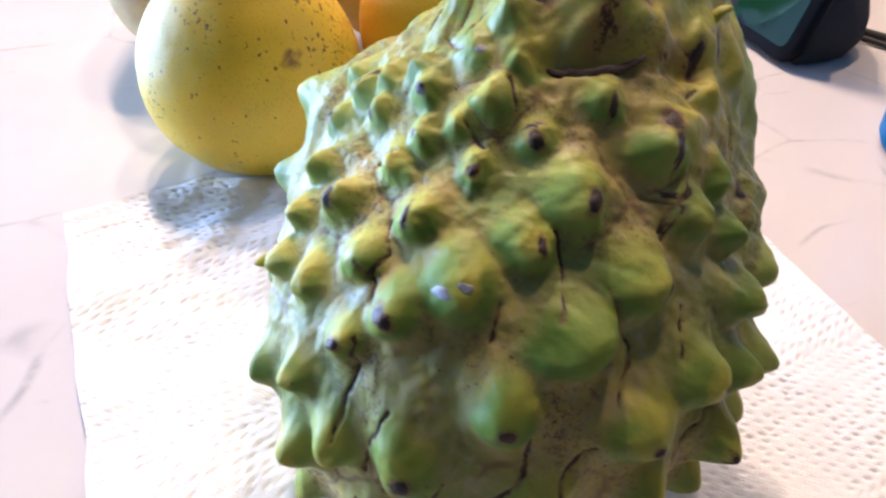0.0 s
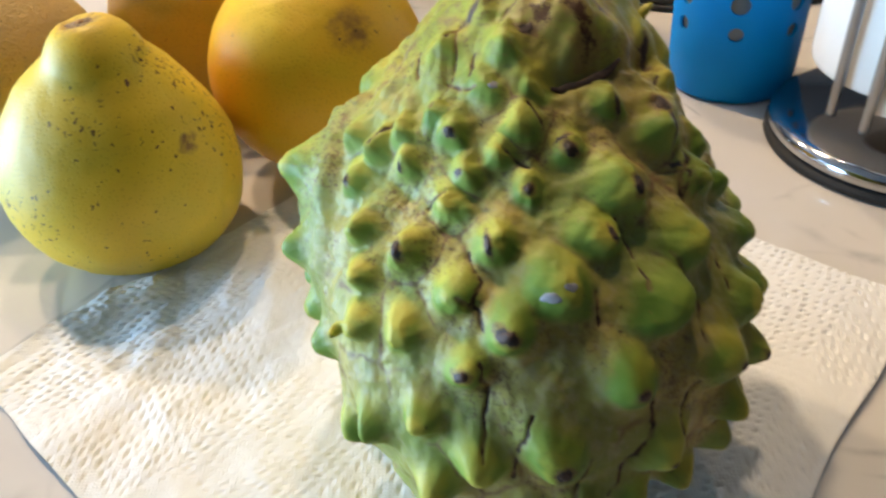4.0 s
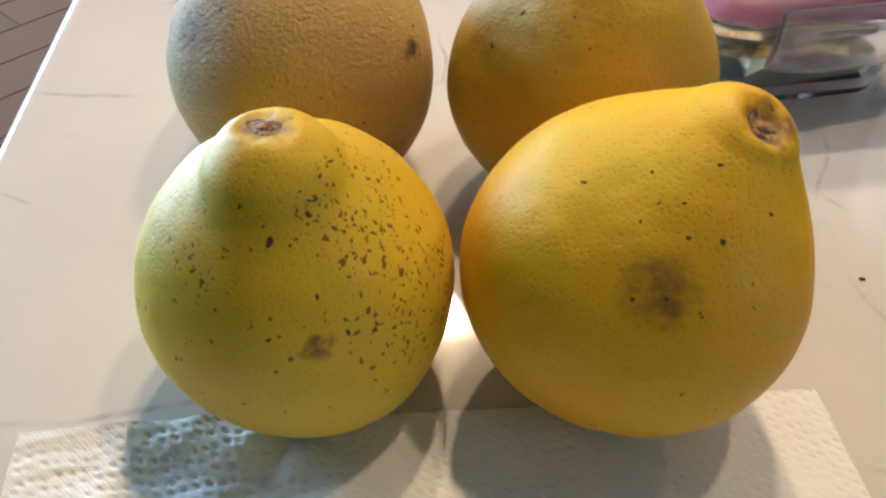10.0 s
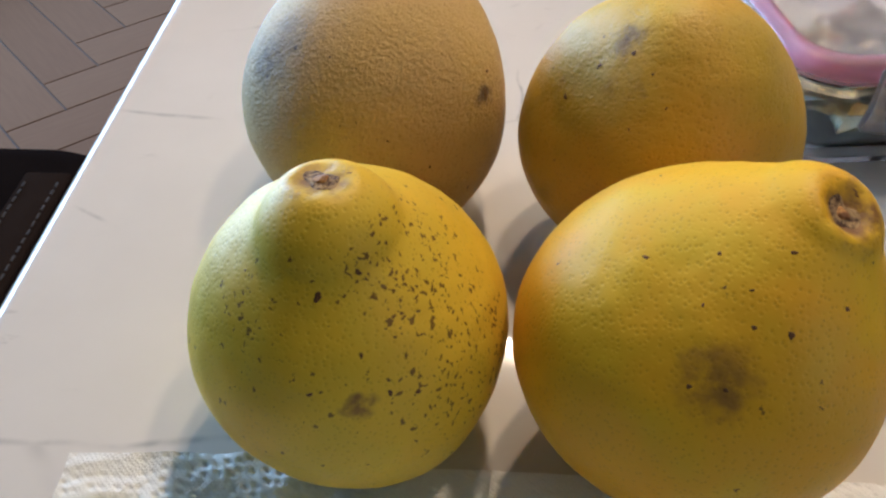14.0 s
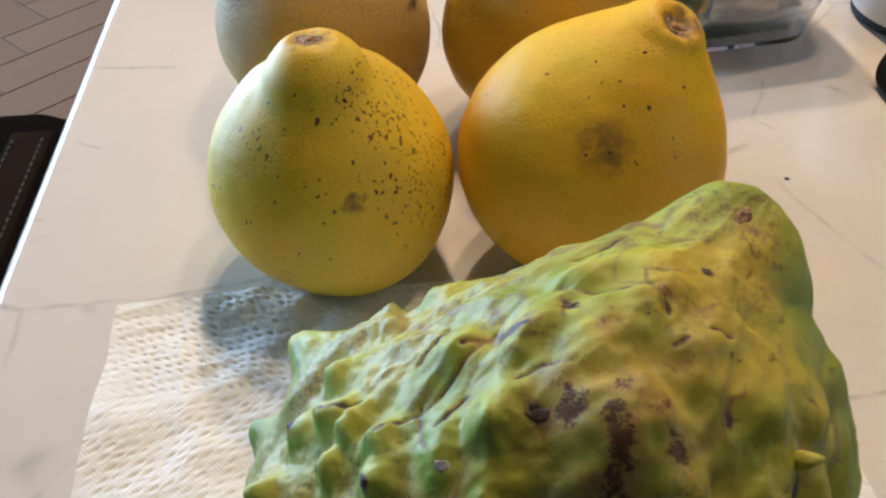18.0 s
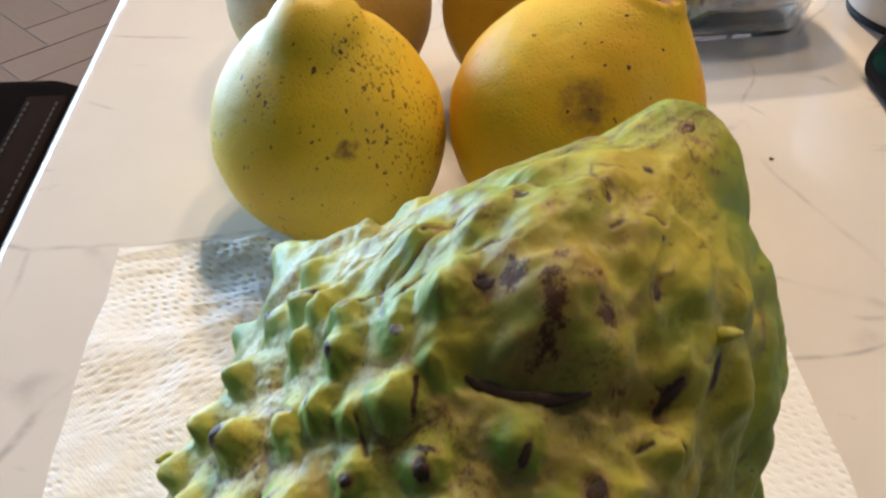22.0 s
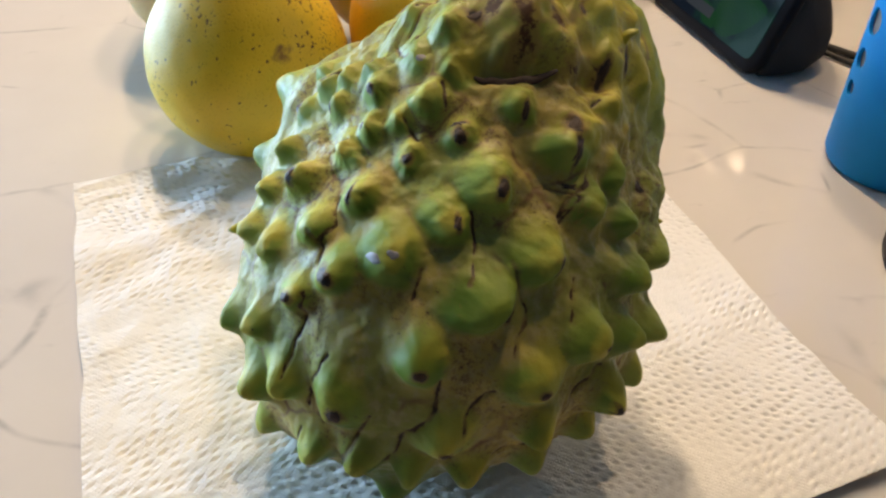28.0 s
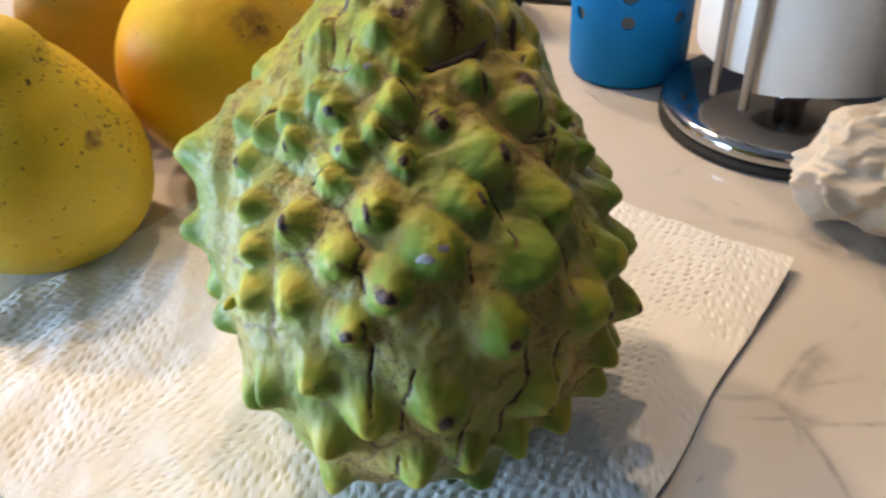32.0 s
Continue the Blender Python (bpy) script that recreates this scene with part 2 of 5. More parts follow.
# brown dust and specks, thickest between the knobs
low2 = k.math("MAXIMUM", low, k.math("MULTIPLY", seam, 0.7))
mott = k.math("MULTIPLY", k.step(k.noise(620, 4, 0.75), 0.50, 0.60), k.step(k.noise(42, 4, 0.65), 0.46, 0.60))
col = k.mix(k.math("MULTIPLY", k.math("MULTIPLY", mott, low2), 0.72), col, (0.125, 0.060, 0.036))
dust = k.math("MULTIPLY", k.step(k.noise(1100, 3, 0.7), 0.56, 0.66), k.step(k.noise(40, 3), 0.44, 0.62))
col = k.mix(k.math("MULTIPLY", dust, k.step(tip, 0.1, 0.9, 0.75, 0.30)), col, (0.14, 0.070, 0.040))
fleck = k.math("MULTIPLY", k.step(k.noise(360, 4, 0.75), 0.63, 0.67), k.step(k.noise(50, 3), 0.50, 0.66))
col = k.mix(k.math("MULTIPLY", fleck, 0.85), col, (0.060, 0.028, 0.020))
scuff = k.math("MULTIPLY", k.step(k.noise(210, 5, 0.75), 0.50, 0.62), k.step(k.noise(26, 3), 0.48, 0.60))
col = k.mix(k.math("MULTIPLY", k.math("MULTIPLY", scuff, top), 0.75), col, (0.150, 0.090, 0.040))
# fine dry cracks over the crown
craze = k.step(k.vor(62, "DISTANCE_TO_EDGE", k.warped(0.010, 90)), 0.0, 0.045, 1, 0)
craze = k.math("MULTIPLY", k.math("MULTIPLY", craze, top), k.step(k.noise(120, 4, 0.65), 0.50, 0.60))
col = k.mix(k.math("MULTIPLY", craze, 0.60), col, (0.075, 0.036, 0.022))
# splits and the seams that have browned
rough_line = k.noise(420, 3, 0.6)
seam_n = k.math("ADD", seam, k.math("MULTIPLY", rough_line, 0.9))
seam_brown = k.math("MULTIPLY", k.step(seam_n, 0.95, 1.45), k.step(k.noise(30, 3), 0.50, 0.62))
crack_n = k.math("ADD", crack_a, k.math("MULTIPLY", k.math("SUBTRACT", rough_line, 0.5), 1.1))
halo = k.math("MAXIMUM", k.math("MULTIPLY", seam_brown, 0.8), k.step(crack_n, 0.10, 0.75, 0.0, 0.70))
col = k.mix(halo, col, (0.185, 0.100, 0.052))
crack = k.math("MULTIPLY", k.step(crack_n, 0.40, 0.70), k.step(k.noise(130, 3), 0.38, 0.52))
col = k.mix(k.math("MULTIPLY", crack, 0.88), col, (0.040, 0.021, 0.015))
scorch_n = k.math("ADD", k.attr("scorch"), k.math("MULTIPLY", k.math("SUBTRACT", k.noise(330, 4, 0.7), 0.5), 1.1))
col = k.mix(k.step(scorch_n, 0.26, 0.52, 0.0, 0.65), col, (0.16, 0.085, 0.045))
col = k.mix(k.step(scorch_n, 0.56, 0.70, 0.0, 0.95), col, (0.024, 0.018, 0.022))
patch_n = k.math("ADD", k.attr("brown"), k.math("MULTIPLY", k.math("SUBTRACT", k.noise(170, 6, 0.8), 0.5), 2.6))
bf = k.step(patch_n, 0.66, 0.92)
col = k.mix(k.step(patch_n, 0.20, 0.62, 0.0, 0.55), col, (0.30, 0.185, 0.060))
col = k.mix(k.math("MULTIPLY", bf, 0.95), col, k.mix(k.noise(600, 3), (0.030, 0.013, 0.009), (0.115, 0.048, 0.022)))
k.set("Base Color", col)
k.set("Subsurface Weight", 0.04)
k.set("Subsurface Radius", (0.002, 0.003, 0.001))
k.set("Roughness", k.step(k.noise(120, 4), 0.3, 0.7, 0.42, 0.60))
k.bump(k.noise(900, 3, 0.6), 0.16, 0.0004)
k.bump(k.noise(170, 4, 0.6), 0.28, 0.0011)
k.bump(k.math("MAXIMUM", crack, bf), -0.5, 0.0007)
k.set("Specular IOR Level", 0.28)
M_CUSTARD = k.m

k = Mat("dried_scar", 0.6)
k.set("Base Color", k.mix(k.noise(900, 4), (0.020, 0.010, 0.007), (0.085, 0.042, 0.022)))
k.bump(k.noise(1200, 3), 0.5, 0.0005)
M_SCAR = k.m
k = Mat("pale_scar", 0.5)
k.set("Base Color", k.mix(k.noise(700, 4), (0.12, 0.12, 0.13), (0.36, 0.35, 0.36)))
M_PALE = k.m
k = Mat("stem_wood", 0.8)
k.set("Base Color", k.mix(k.noise(500, 5, 0.7), (0.045, 0.022, 0.010), (0.24, 0.13, 0.045)))
k.bump(k.noise(800, 4), 0.6, 0.0012)
M_STEM = k.m
k = Mat("pock_mark", 0.7)
k.set("Base Color", k.mix(k.noise(900, 3), (0.060, 0.024, 0.010), (0.16, 0.070, 0.022)))
M_POCK = k.m
k = Mat("stem_rim", 0.75)
k.set("Base Color", k.mix(k.step(k.noise(420, 5, 0.75), 0.42, 0.58), (0.055, 0.024, 0.014), (0.36, 0.24, 0.11)))
k.bump(k.noise(600, 4), 0.6, 0.0010)
M_STEM_RIM = k.m
k = Mat("stem_heart", 0.65)
k.set("Base Color", k.mix(k.step(k.noise(500, 4, 0.7), 0.40, 0.62), (0.20, 0.085, 0.028), (0.46, 0.23, 0.055)))
k.bump(k.noise(800, 4), 0.5, 0.0008)
M_STEM_HEART = k.m
k = Mat("dry_flap", 0.55)
k.set("Base Color", k.mix(k.noise(240, 4), (0.30, 0.30, 0.03), (0.52, 0.46, 0.06)))
k.bump(k.noise(600, 3), 0.4, 0.0008)
M_FLAP = k.m


def plain(name, colour, rough=0.5, metal=0.0, vary=0.12, scale=40, grain=0.1, depth=0.0005):
    k = Mat(name, rough, metal)
    k.set("Base Color", k.mix(k.noise(scale, 4), [c * (1 - vary) for c in colour], [min(1, c * (1 + vary)) for c in colour]))
    if grain:
        k.bump(k.noise(scale * 14, 3), grain, depth)
    return k.m


def see_through(name, colour, rough=0.03, ior=1.45, weight=1.0):
    k = Mat(name, rough, 0.0, colour)
    k.set("Transmission Weight", weight)
    k.set("IOR", ior)
    return k.m


M_GLASS = see_through("container_glass", (0.97, 0.99, 0.98), 0.02, 1.33)
M_LID = see_through("clear_plastic_lid", (0.95, 0.93, 0.97), 0.20, 1.20, 0.86)
M_GASKET = plain("pink_silicone", (0.80, 0.22, 0.34), 0.45)
k = Mat("foil", 0.24, 1.0)
k.set("Base Color", k.mix(k.step(k.noise(45, 3), 0.40, 0.60), (0.50, 0.40, 0.19), (0.90, 0.82, 0.60)))
M_FOIL = k.m
M_BLUE = plain("blue_silicone", (0.000, 0.225, 0.62), 0.60, 0, 0.08, 60, 0.2, 0.0006)
M_BLUE.node_tree.nodes["Principled BSDF"].inputs["Specular IOR Level"].default_value = 0.2
M_SMOKE = plain("smoked_glass", (0.16, 0.175, 0.185), 0.22)
M_BLACK = plain("black_plastic", (0.009, 0.010, 0.013), 0.30)
M_BLACK.node_tree.nodes["Principled BSDF"].inputs["Specular IOR Level"].default_value = 0.02
M_FABRIC = plain("charcoal_fabric", (0.018, 0.019, 0.023), 0.9, 0, 0.25, 300, 0.5, 0.001)
M_RUBBER = plain("black_rubber", (0.015, 0.014, 0.013), 0.7)
k = Mat("chrome", 0.10, 1.0)
k.set("Base Color", k.mix(k.noise(12), (0.42, 0.43, 0.45), (0.55, 0.55, 0.56)))
k.set("Roughness", k.step(k.noise(90, 4), 0.35, 0.75, 0.07, 0.20))
M_CHROME = k.m
M_STEEL = plain("brushed_rod", (0.33, 0.33, 0.34), 0.30, 1.0, 0.1, 80, 0.1)
M_CERAMIC = plain("white_ceramic", (0.70, 0.69, 0.68), 0.32)
M_ROLL = plain("roll_paper", (0.82, 0.79, 0.74), 0.95, 0, 0.04, 30, 0.35, 0.0010)
M_CREAM = plain("cream_tissue", (0.74, 0.65, 0.53), 0.95, 0, 0.05, 30, 0.35, 0.0008)
M_CRUMB = plain("crumb", (0.10, 0.06, 0.03), 0.8)
M_ALU = plain("window_aluminium", (0.55, 0.55, 0.56), 0.4, 0.6)
M_PANE = see_through("window_pane", (0.98, 0.99, 1.0), 0.0)

k = Mat("black_leather", 0.60)
k.set("Specular IOR Level", 0.0)
k.set("Base Color", k.mix(k.noise(14), (0.005, 0.004, 0.004), (0.009, 0.007, 0.007)))
k.bump(k.vor(420, "F1"), 0.3, 0.0008)
M_LEATHER = k.m
M_PIPING = plain("brown_leather", (0.016, 0.011, 0.009), 0.8, 0, 0.2, 60, 0.3, 0.0008)
M_PIPING.node_tree.nodes["Principled BSDF"].inputs["Specular IOR Level"].default_value = 0.0
M_THREAD = plain("stitch_thread", (0.030, 0.019, 0.013), 0.9)
M_WOOD_LEG = plain("dark_wood", (0.05, 0.03, 0.02), 0.5, 0, 0.25, 20)

k = Mat("wood_look_tile", 0.75)
k.set("Specular IOR Level", 0.03)
grain = k.noise(7, 5, 0.6, k.scaled(1.2, 14, 1))
base = k.mix(grain, (0.075, 0.036, 0.020), (0.130, 0.068, 0.038))
tone = k.mix(k.rand(), (0.085, 0.043, 0.025), (0.115, 0.062, 0.036))
k.set("Base Color", k.mix(0.45, base, tone))
k.bump(grain, 0.2, 0.001)
M_TILE = k.m
M_GROUT = plain("grout", (0.030, 0.019, 0.014), 0.9)

k = Mat("lit_screen", 0.10)
k.set("Specular IOR Level", 0.01)
k.set("Base Color", (0.003, 0.003, 0.004))
screen_col = k.mix(k.step(k.noise(34, 2), 0.42, 0.58), (0.004, 0.008, 0.014), (0.005, 0.026, 0.016))
k.set("Emission Color", screen_col)
k.set("Emission Strength", 1.0)
M_SCREEN = k.m


def glow(name, colour, strength):
    k = Mat(name, 0.10, 0.0, (0.005, 0.005, 0.005))
    k.set("Specular IOR Level", 0.03)
    k.set("Emission Color", colour)
    k.set("Emission Strength", strength)
    return k.m


M_DIGIT = glow("screen_digits", (0.80, 0.88, 0.90), 0.75)
M_LEAF = glow("screen_leaf", (0.006, 0.075, 0.022), 0.45)
M_CARD = glow("screen_card", (0.10, 0.12, 0.14), 0.28)
M_LAMP = glow("downlight_lens", (1.0, 0.78, 0.5), 40.0)


# ---- mesh helpers ----
def link_mesh(name, me, material, parent=None, label="", smooth=True):
    if material is not None:
        me.materials.append(material)
    if smooth:
        me.shade_smooth()
    ob = new(name, me)
    if parent is not None:
        ob.parent = parent
    if label:
        tagged(ob, label)
    return ob


def part(name, bm, material, parent, label="", smooth=True):
    me = bpy.data.meshes.new(name)
    bm.to_mesh(me)
    bm.free()
    return link_mesh(name, me, material, parent, label, smooth)


def thing(name, at, label, category, group="", kind="", turn=0.0):
    ob = new(name)
    ob.matrix_world = pose(*at, 0, 0, turn)
    return tagged(ob, label, category, group, kind)


def grid_mesh(name, pts, closed_u=False):
    """A mesh from an array rows x columns x 3; columns may close on themselves."""
    r, c = pts.shape[:2]
    idx = np.arange(r * c).reshape(r, c)
    nxt = np.roll(idx, -1, axis=1)
    if not closed_u:
        idx, nxt2 = idx[:, :-1], nxt[:, :-1]
    else:
        nxt2 = nxt
    q = np.stack([idx[:-1], nxt2[:-1], nxt2[1:], idx[1:]], axis=-1).reshape(-1, 4)
    me = bpy.data.meshes.new(name)
    me.from_pydata(pts.reshape(-1, 3).tolist(), [], q.tolist())
    me.update()
    return me


def box(bm, x0, x1, y0, y1, z0, z1, bevel=0.0, seg=2):
    m = Matrix.Translation(((x0 + x1) / 2, (y0 + y1) / 2, (z0 + z1) / 2)) @ Matrix.Diagonal((x1 - x0, y1 - y0, z1 - z0, 1))
    g = bmesh.ops.create_cube(bm, size=1, matrix=m)
    if bevel:
        es = list({e for v in g["verts"] for e in v.link_edges})
        bmesh.ops.bevel(bm, geom=es, offset=bevel, segments=seg, affect="EDGES", profile=0.5)
    return bm


def loft(bm, loops, cap0=True, cap1=True):
    rings = [[bm.verts.new(p) for p in lp] for lp in loops]
    n = len(rings[0])
    for a, b in zip(rings, rings[1:]):
        for i in range(n):
            bm.faces.new((a[i], a[(i + 1) % n], b[(i + 1) % n], b[i]))
    if cap0:
        bm.faces.new(rings[0][::-1])
    if cap1:
        bm.faces.new(rings[-1])
    return bm


def rrect(hw, hd, r, z, n=7, cx=0.0, cy=0.0):
    pts = []
    for sx, sy, a0 in ((1, 1, 0), (-1, 1, 90), (-1, -1, 180), (1, -1, 270)):
        for i in range(n):
            a = radians(a0 + 90 * i / (n - 1))
            pts.append((cx + sx * (hw - r) + r * math.cos(a), cy + sy * (hd - r) + r * math.sin(a), z))
    return pts


def ring(r, z, n=64):
    return [(r * math.cos(2 * math.pi * i / n), r * math.sin(2 * math.pi * i / n), z) for i in range(n)]


def lathe(profile, n=64, cap0=True, cap1=True):
    return loft(bmesh.new(), [ring(r, z, n) for r, z in profile], cap0, cap1)


def tube(bm, path, r, n=10):
    """A round bar along a path of points."""
    loops = []
    for i, p in enumerate(path):
        a, b = Vector(path[max(i - 1, 0)]), Vector(path[min(i + 1, len(path) - 1)])
        d = (b - a).normalized()
        u = d.cross(Vector((0, 0, 1)) if abs(d.z) < 0.9 else Vector((1, 0, 0))).normalized()
        w = d.cross(u)
        loops.append([Vector(p) + r * (math.cos(2 * math.pi * j / n) * u + math.sin(2 * math.pi * j / n) * w) for j in range(n)])
    return loft(bm, loops)


def fbm(p, scale, octaves=3):
    """Smooth value noise on an array of points, in -1..1 or so."""
    out = np.zeros(len(p))
    amp, tot = 1.0, 0.0
    for _ in range(octaves):
        q = p * scale
        i = np.floor(q).astype(np.int64)
        f = q - i
        f = f * f * (3 - 2 * f)
        acc = np.zeros(len(p))
        for dx in (0, 1):
            for dy in (0, 1):
                for dz in (0, 1):
                    h = (i[:, 0] + dx) * 73856093 ^ (i[:, 1] + dy) * 19349663 ^ (i[:, 2] + dz) * 83492791
                    h = (h ^ (h >> 13)) * 1274126177 & 0x7FFFFFFF
                    h = (h ^ (h >> 16)) & 0xFFFF
                    wgt = (f[:, 0] if dx else 1 - f[:, 0]) * (f[:, 1] if dy else 1 - f[:, 1]) * (f[:, 2] if dz else 1 - f[:, 2])
                    acc += wgt * (h / 32767.5 - 1)
        out += amp * acc
        tot += amp
        amp, scale = amp * 0.5, scale * 2.03
    return out / tot


# ---- the room ----
# unseen shell round the counter, added to close in the light
def wall(name, x0, x1, y0, y1, z0, z1, holes=()):
    bm = bmesh.new()
    if holes:
        (a0, a1, c0, c1), = holes
        box(bm, x0, x1, y0, a0, z0, z1)
        box(bm, x0, x1, a1, y1, z0, z1)
        box(bm, x0, x1, a0, a1, z0, c0)
        box(bm, x0, x1, a0, a1, c1, z1)
    else:
        box(bm, x0, x1, y0, y1, z0, z1)
    return tagged(part(name, bm, M_WALL, None, "", False), "plain warm grey wall out of view, darkened to cut bounce light", "wall", "", "structure")


X0, X1, Y0, Y1 = ROOM
wall("wall_west", X0 - 0.15, X0, Y0, Y1, FLOOR_Z, CEIL_Z, [WINDOW])
wall("wall_east", X1, X1 + 0.15, Y0, Y1, FLOOR_Z, CEIL_Z)
wall("wall_south", X0 - 0.15, X1 + 0.15, Y0 - 0.15, Y0, FLOOR_Z, CEIL_Z)
wall("wall_north", X0 - 0.15, X1 + 0.15, Y1, Y1 + 0.15, FLOOR_Z, CEIL_Z)
tagged(part("ceiling", box(bmesh.new(), X0 - 0.15, X1 + 0.15, Y0 - 0.15, Y1 + 0.15, CEIL_Z, CEIL_Z + 0.15), M_CEIL, None, "", False),
       "plain grey ceiling out of view, darkened to cut bounce light", "ceiling", "", "structure")

win = thing("window_1", (X0 - 0.075, (WINDOW[0] + WINDOW[1]) / 2, (WINDOW[2] + WINDOW[3]) / 2), "wide aluminium framed window letting in daylight", "window", "", "structure")
hw, hh = (WINDOW[1] - WINDOW[0]) / 2, (WINDOW[3] - WINDOW[2]) / 2
for y0, y1, z0, z1 in ((-hw, hw, -hh, -hh + 0.05), (-hw, hw, hh - 0.05, hh), (-hw, -hw + 0.05, -hh + 0.05, hh - 0.05),
                       (hw - 0.05, hw, -hh + 0.05, hh - 0.05), (-0.025, 0.025, -hh + 0.05, hh - 0.05)):
    part("window_frame", box(bmesh.new(), -0.03, 0.03, y0, y1, z0, z1, 0.004), M_ALU, win, "", False)
for y0, y1 in ((-hw + 0.05, -0.025), (0.025, hw - 0.05)):
    pane = part("pane", box(bmesh.new(), -0.004, 0.004, y0, y1, -hh + 0.05, hh - 0.05), M_PANE, win, "", False)
    pane.visible_shadow = False

for lx, ly, _ in DOWNLIGHTS:
    dl = thing("ceiling_light", (lx, ly, CEIL_Z), "small round recessed warm white ceiling light", "ceiling light", "ceiling lights")
    part("trim_ring", lathe([(0.065, 0.0), (0.065, -0.008), (0.052, -0.010), (0.050, -0.002)], 40, True, False), M_CERAMIC, dl)
    part("lens", lathe([(0.049, -0.004), (0.049, -0.006)], 32), M_LAMP, dl)

# countertop: its long edge runs up and to the left of the fruit
EDGE_A, EDGE_DIR = Vector((-0.1950, 0.2008, 0)), Vector((-0.4265, 1.0, 0)).normalized()
edge_turn = math.degrees(math.atan2(-EDGE_DIR.x, EDGE_DIR.y))
top = thing("countertop", (EDGE_A.x, EDGE_A.y, 0), "polished pale beige quartz countertop with faint grey veins", "countertop", "", "structure", edge_turn)
bm = box(bmesh.new(), 0, 1.15, -1.1, 1.7, -0.030, 0.0)
bmesh.ops.bevel(bm, geom=list(bm.edges), offset=0.009, segments=6, affect="EDGES", profile=0.5)
part("slab", bm, M_QUARTZ, top, "", False)
part("base_cabinet", box(bmesh.new(), 0.34, 1.10, -1.05, 1.65, FLOOR_Z, -0.030), M_CERAMIC, top, "", False)

# floor of wood look tiles laid in herringbone
floor = thing("floor", (0, 0, FLOOR_Z), "brown wood look floor tiles laid in herringbone", "floor", "", "structure")
part("grout_bed", box(bmesh.new(), X0, X1, Y0, Y1, -0.10, -0.003), M_GROUT, floor, "", False)

# ---- paper towel sheet ----
PA, PB, PC, PD = np.array((-0.1680, 0.2835)), np.array((0.0905, 0.3890)), np.array((0.1810, 0.1415)), np.array((-0.0600, 0.0370))


def towel_sheet():
    nu, nv = 560, 520
    u, v = np.meshgrid(np.linspace(0, 1, nu), np.linspace(0, 1, nv))
    u3, v3 = u[..., None], v[..., None]
    p = (PA * (1 - u3) + PB * u3) * (1 - v3) + (PD * (1 - u3) + PC * u3) * v3
    flat = np.c_[p.reshape(-1, 2), np.zeros(nu * nv)]
    # soft uneven edges
    wob = np.stack([fbm(flat, 18, 3), fbm(flat + 5.3, 18, 3)], 1).reshape(nv, nu, 2)
    rim = np.minimum.reduce([u, 1 - u, v, 1 - v])
    p = p + wob * 0.0035 * np.clip(1 - rim * 6, 0, 1)[..., None]
    s, t = u * 0.2836, v * 0.2620
    # embossed dimples in slanting rows that turn back on themselves
    pitch = 0.0047
    zig = np.abs(((t / 0.048) % 2) - 1) * 0.048
    ca, cb = (s + 0.9 * zig) / pitch, (t + 0.12 * s) / (pitch * 0.86)
    row = np.floor(cb)
    ca = ca + 0.5 * (row % 2)
    col = np.floor(ca)
    lot = np.abs(np.sin(col * 12.9898 + row * 78.233) * 43758.5453) % 1
    lot2 = np.abs(np.sin(col * 39.346 + row * 11.135) * 24634.6345) % 1
    dx, dy = (ca - col - 0.5 - 0.46 * (lot - 0.5)) * pitch, (cb - row - 0.5 - 0.46 * (lot2 - 0.5)) * pitch * 0.86
    dim = np.exp(-((dx / 0.00120) ** 2 + (dy / 0.00100) ** 2))
    strength = np.clip(0.75 + 1.0 * fbm(flat + 3.1, 38, 2).reshape(nv, nu), 0.15, 1.3)
    z = -0.00072 * dim * strength * (0.6 + 0.8 * lot) + 0.00035 * fbm(flat, 110, 3).reshape(nv, nu)
    # lazy waves, and creases towards the far edge
    swell = np.clip(fbm(flat, 26, 3), -0.25, 1).reshape(nv, nu)
    far = np.exp(-(v / 0.26) ** 2) * np.exp(-((u - 0.30) / 0.27) ** 2)
    slant = np.c_[(flat[:, 0] * 0.75 + flat[:, 1] * 0.66) * 1.0, (flat[:, 1] * 0.75 - flat[:, 0] * 0.66) * 1.9, flat[:, 2]]
    crease = (1 - 2.4 * np.abs(fbm(slant + 2.2, 34, 2))).reshape(nv, nu)
    z += swell * (0.0016 + 0.0072 * far) + 0.0026 + far * 0.0014 * np.clip(crease, 0, 1)
    z += 0.004 * np.exp(-((1 - u) ** 2 + (1 - v) ** 2) / 0.02)
    pts = np.dstack([p, np.maximum(z, 0.0004)])
    me = grid_mesh("paper_towel", pts)
    return tagged(link_mesh("paper_towel", me, M_PAPER), "white embossed kitchen paper towel sheet lying flat on the countertop", "paper towel")


towel_sheet()


# ---- fruit ----
def directions(nt, npz):
    th = np.linspace(0.0005, math.pi - 0.0005, nt)
    ph = np.arange(npz) * 2 * math.pi / npz
    th, ph = np.meshgrid(th, ph, indexing="ij")
    return np.stack([np.sin(th) * np.sin(ph), np.sin(th) * np.cos(ph), np.cos(th)], -1)


def unit(th, ph):
    th, ph = np.radians(th), np.radians(ph)
    return np.stack([np.sin(th) * np.sin(ph), np.sin(th) * np.cos(ph), np.cos(th)], -1)


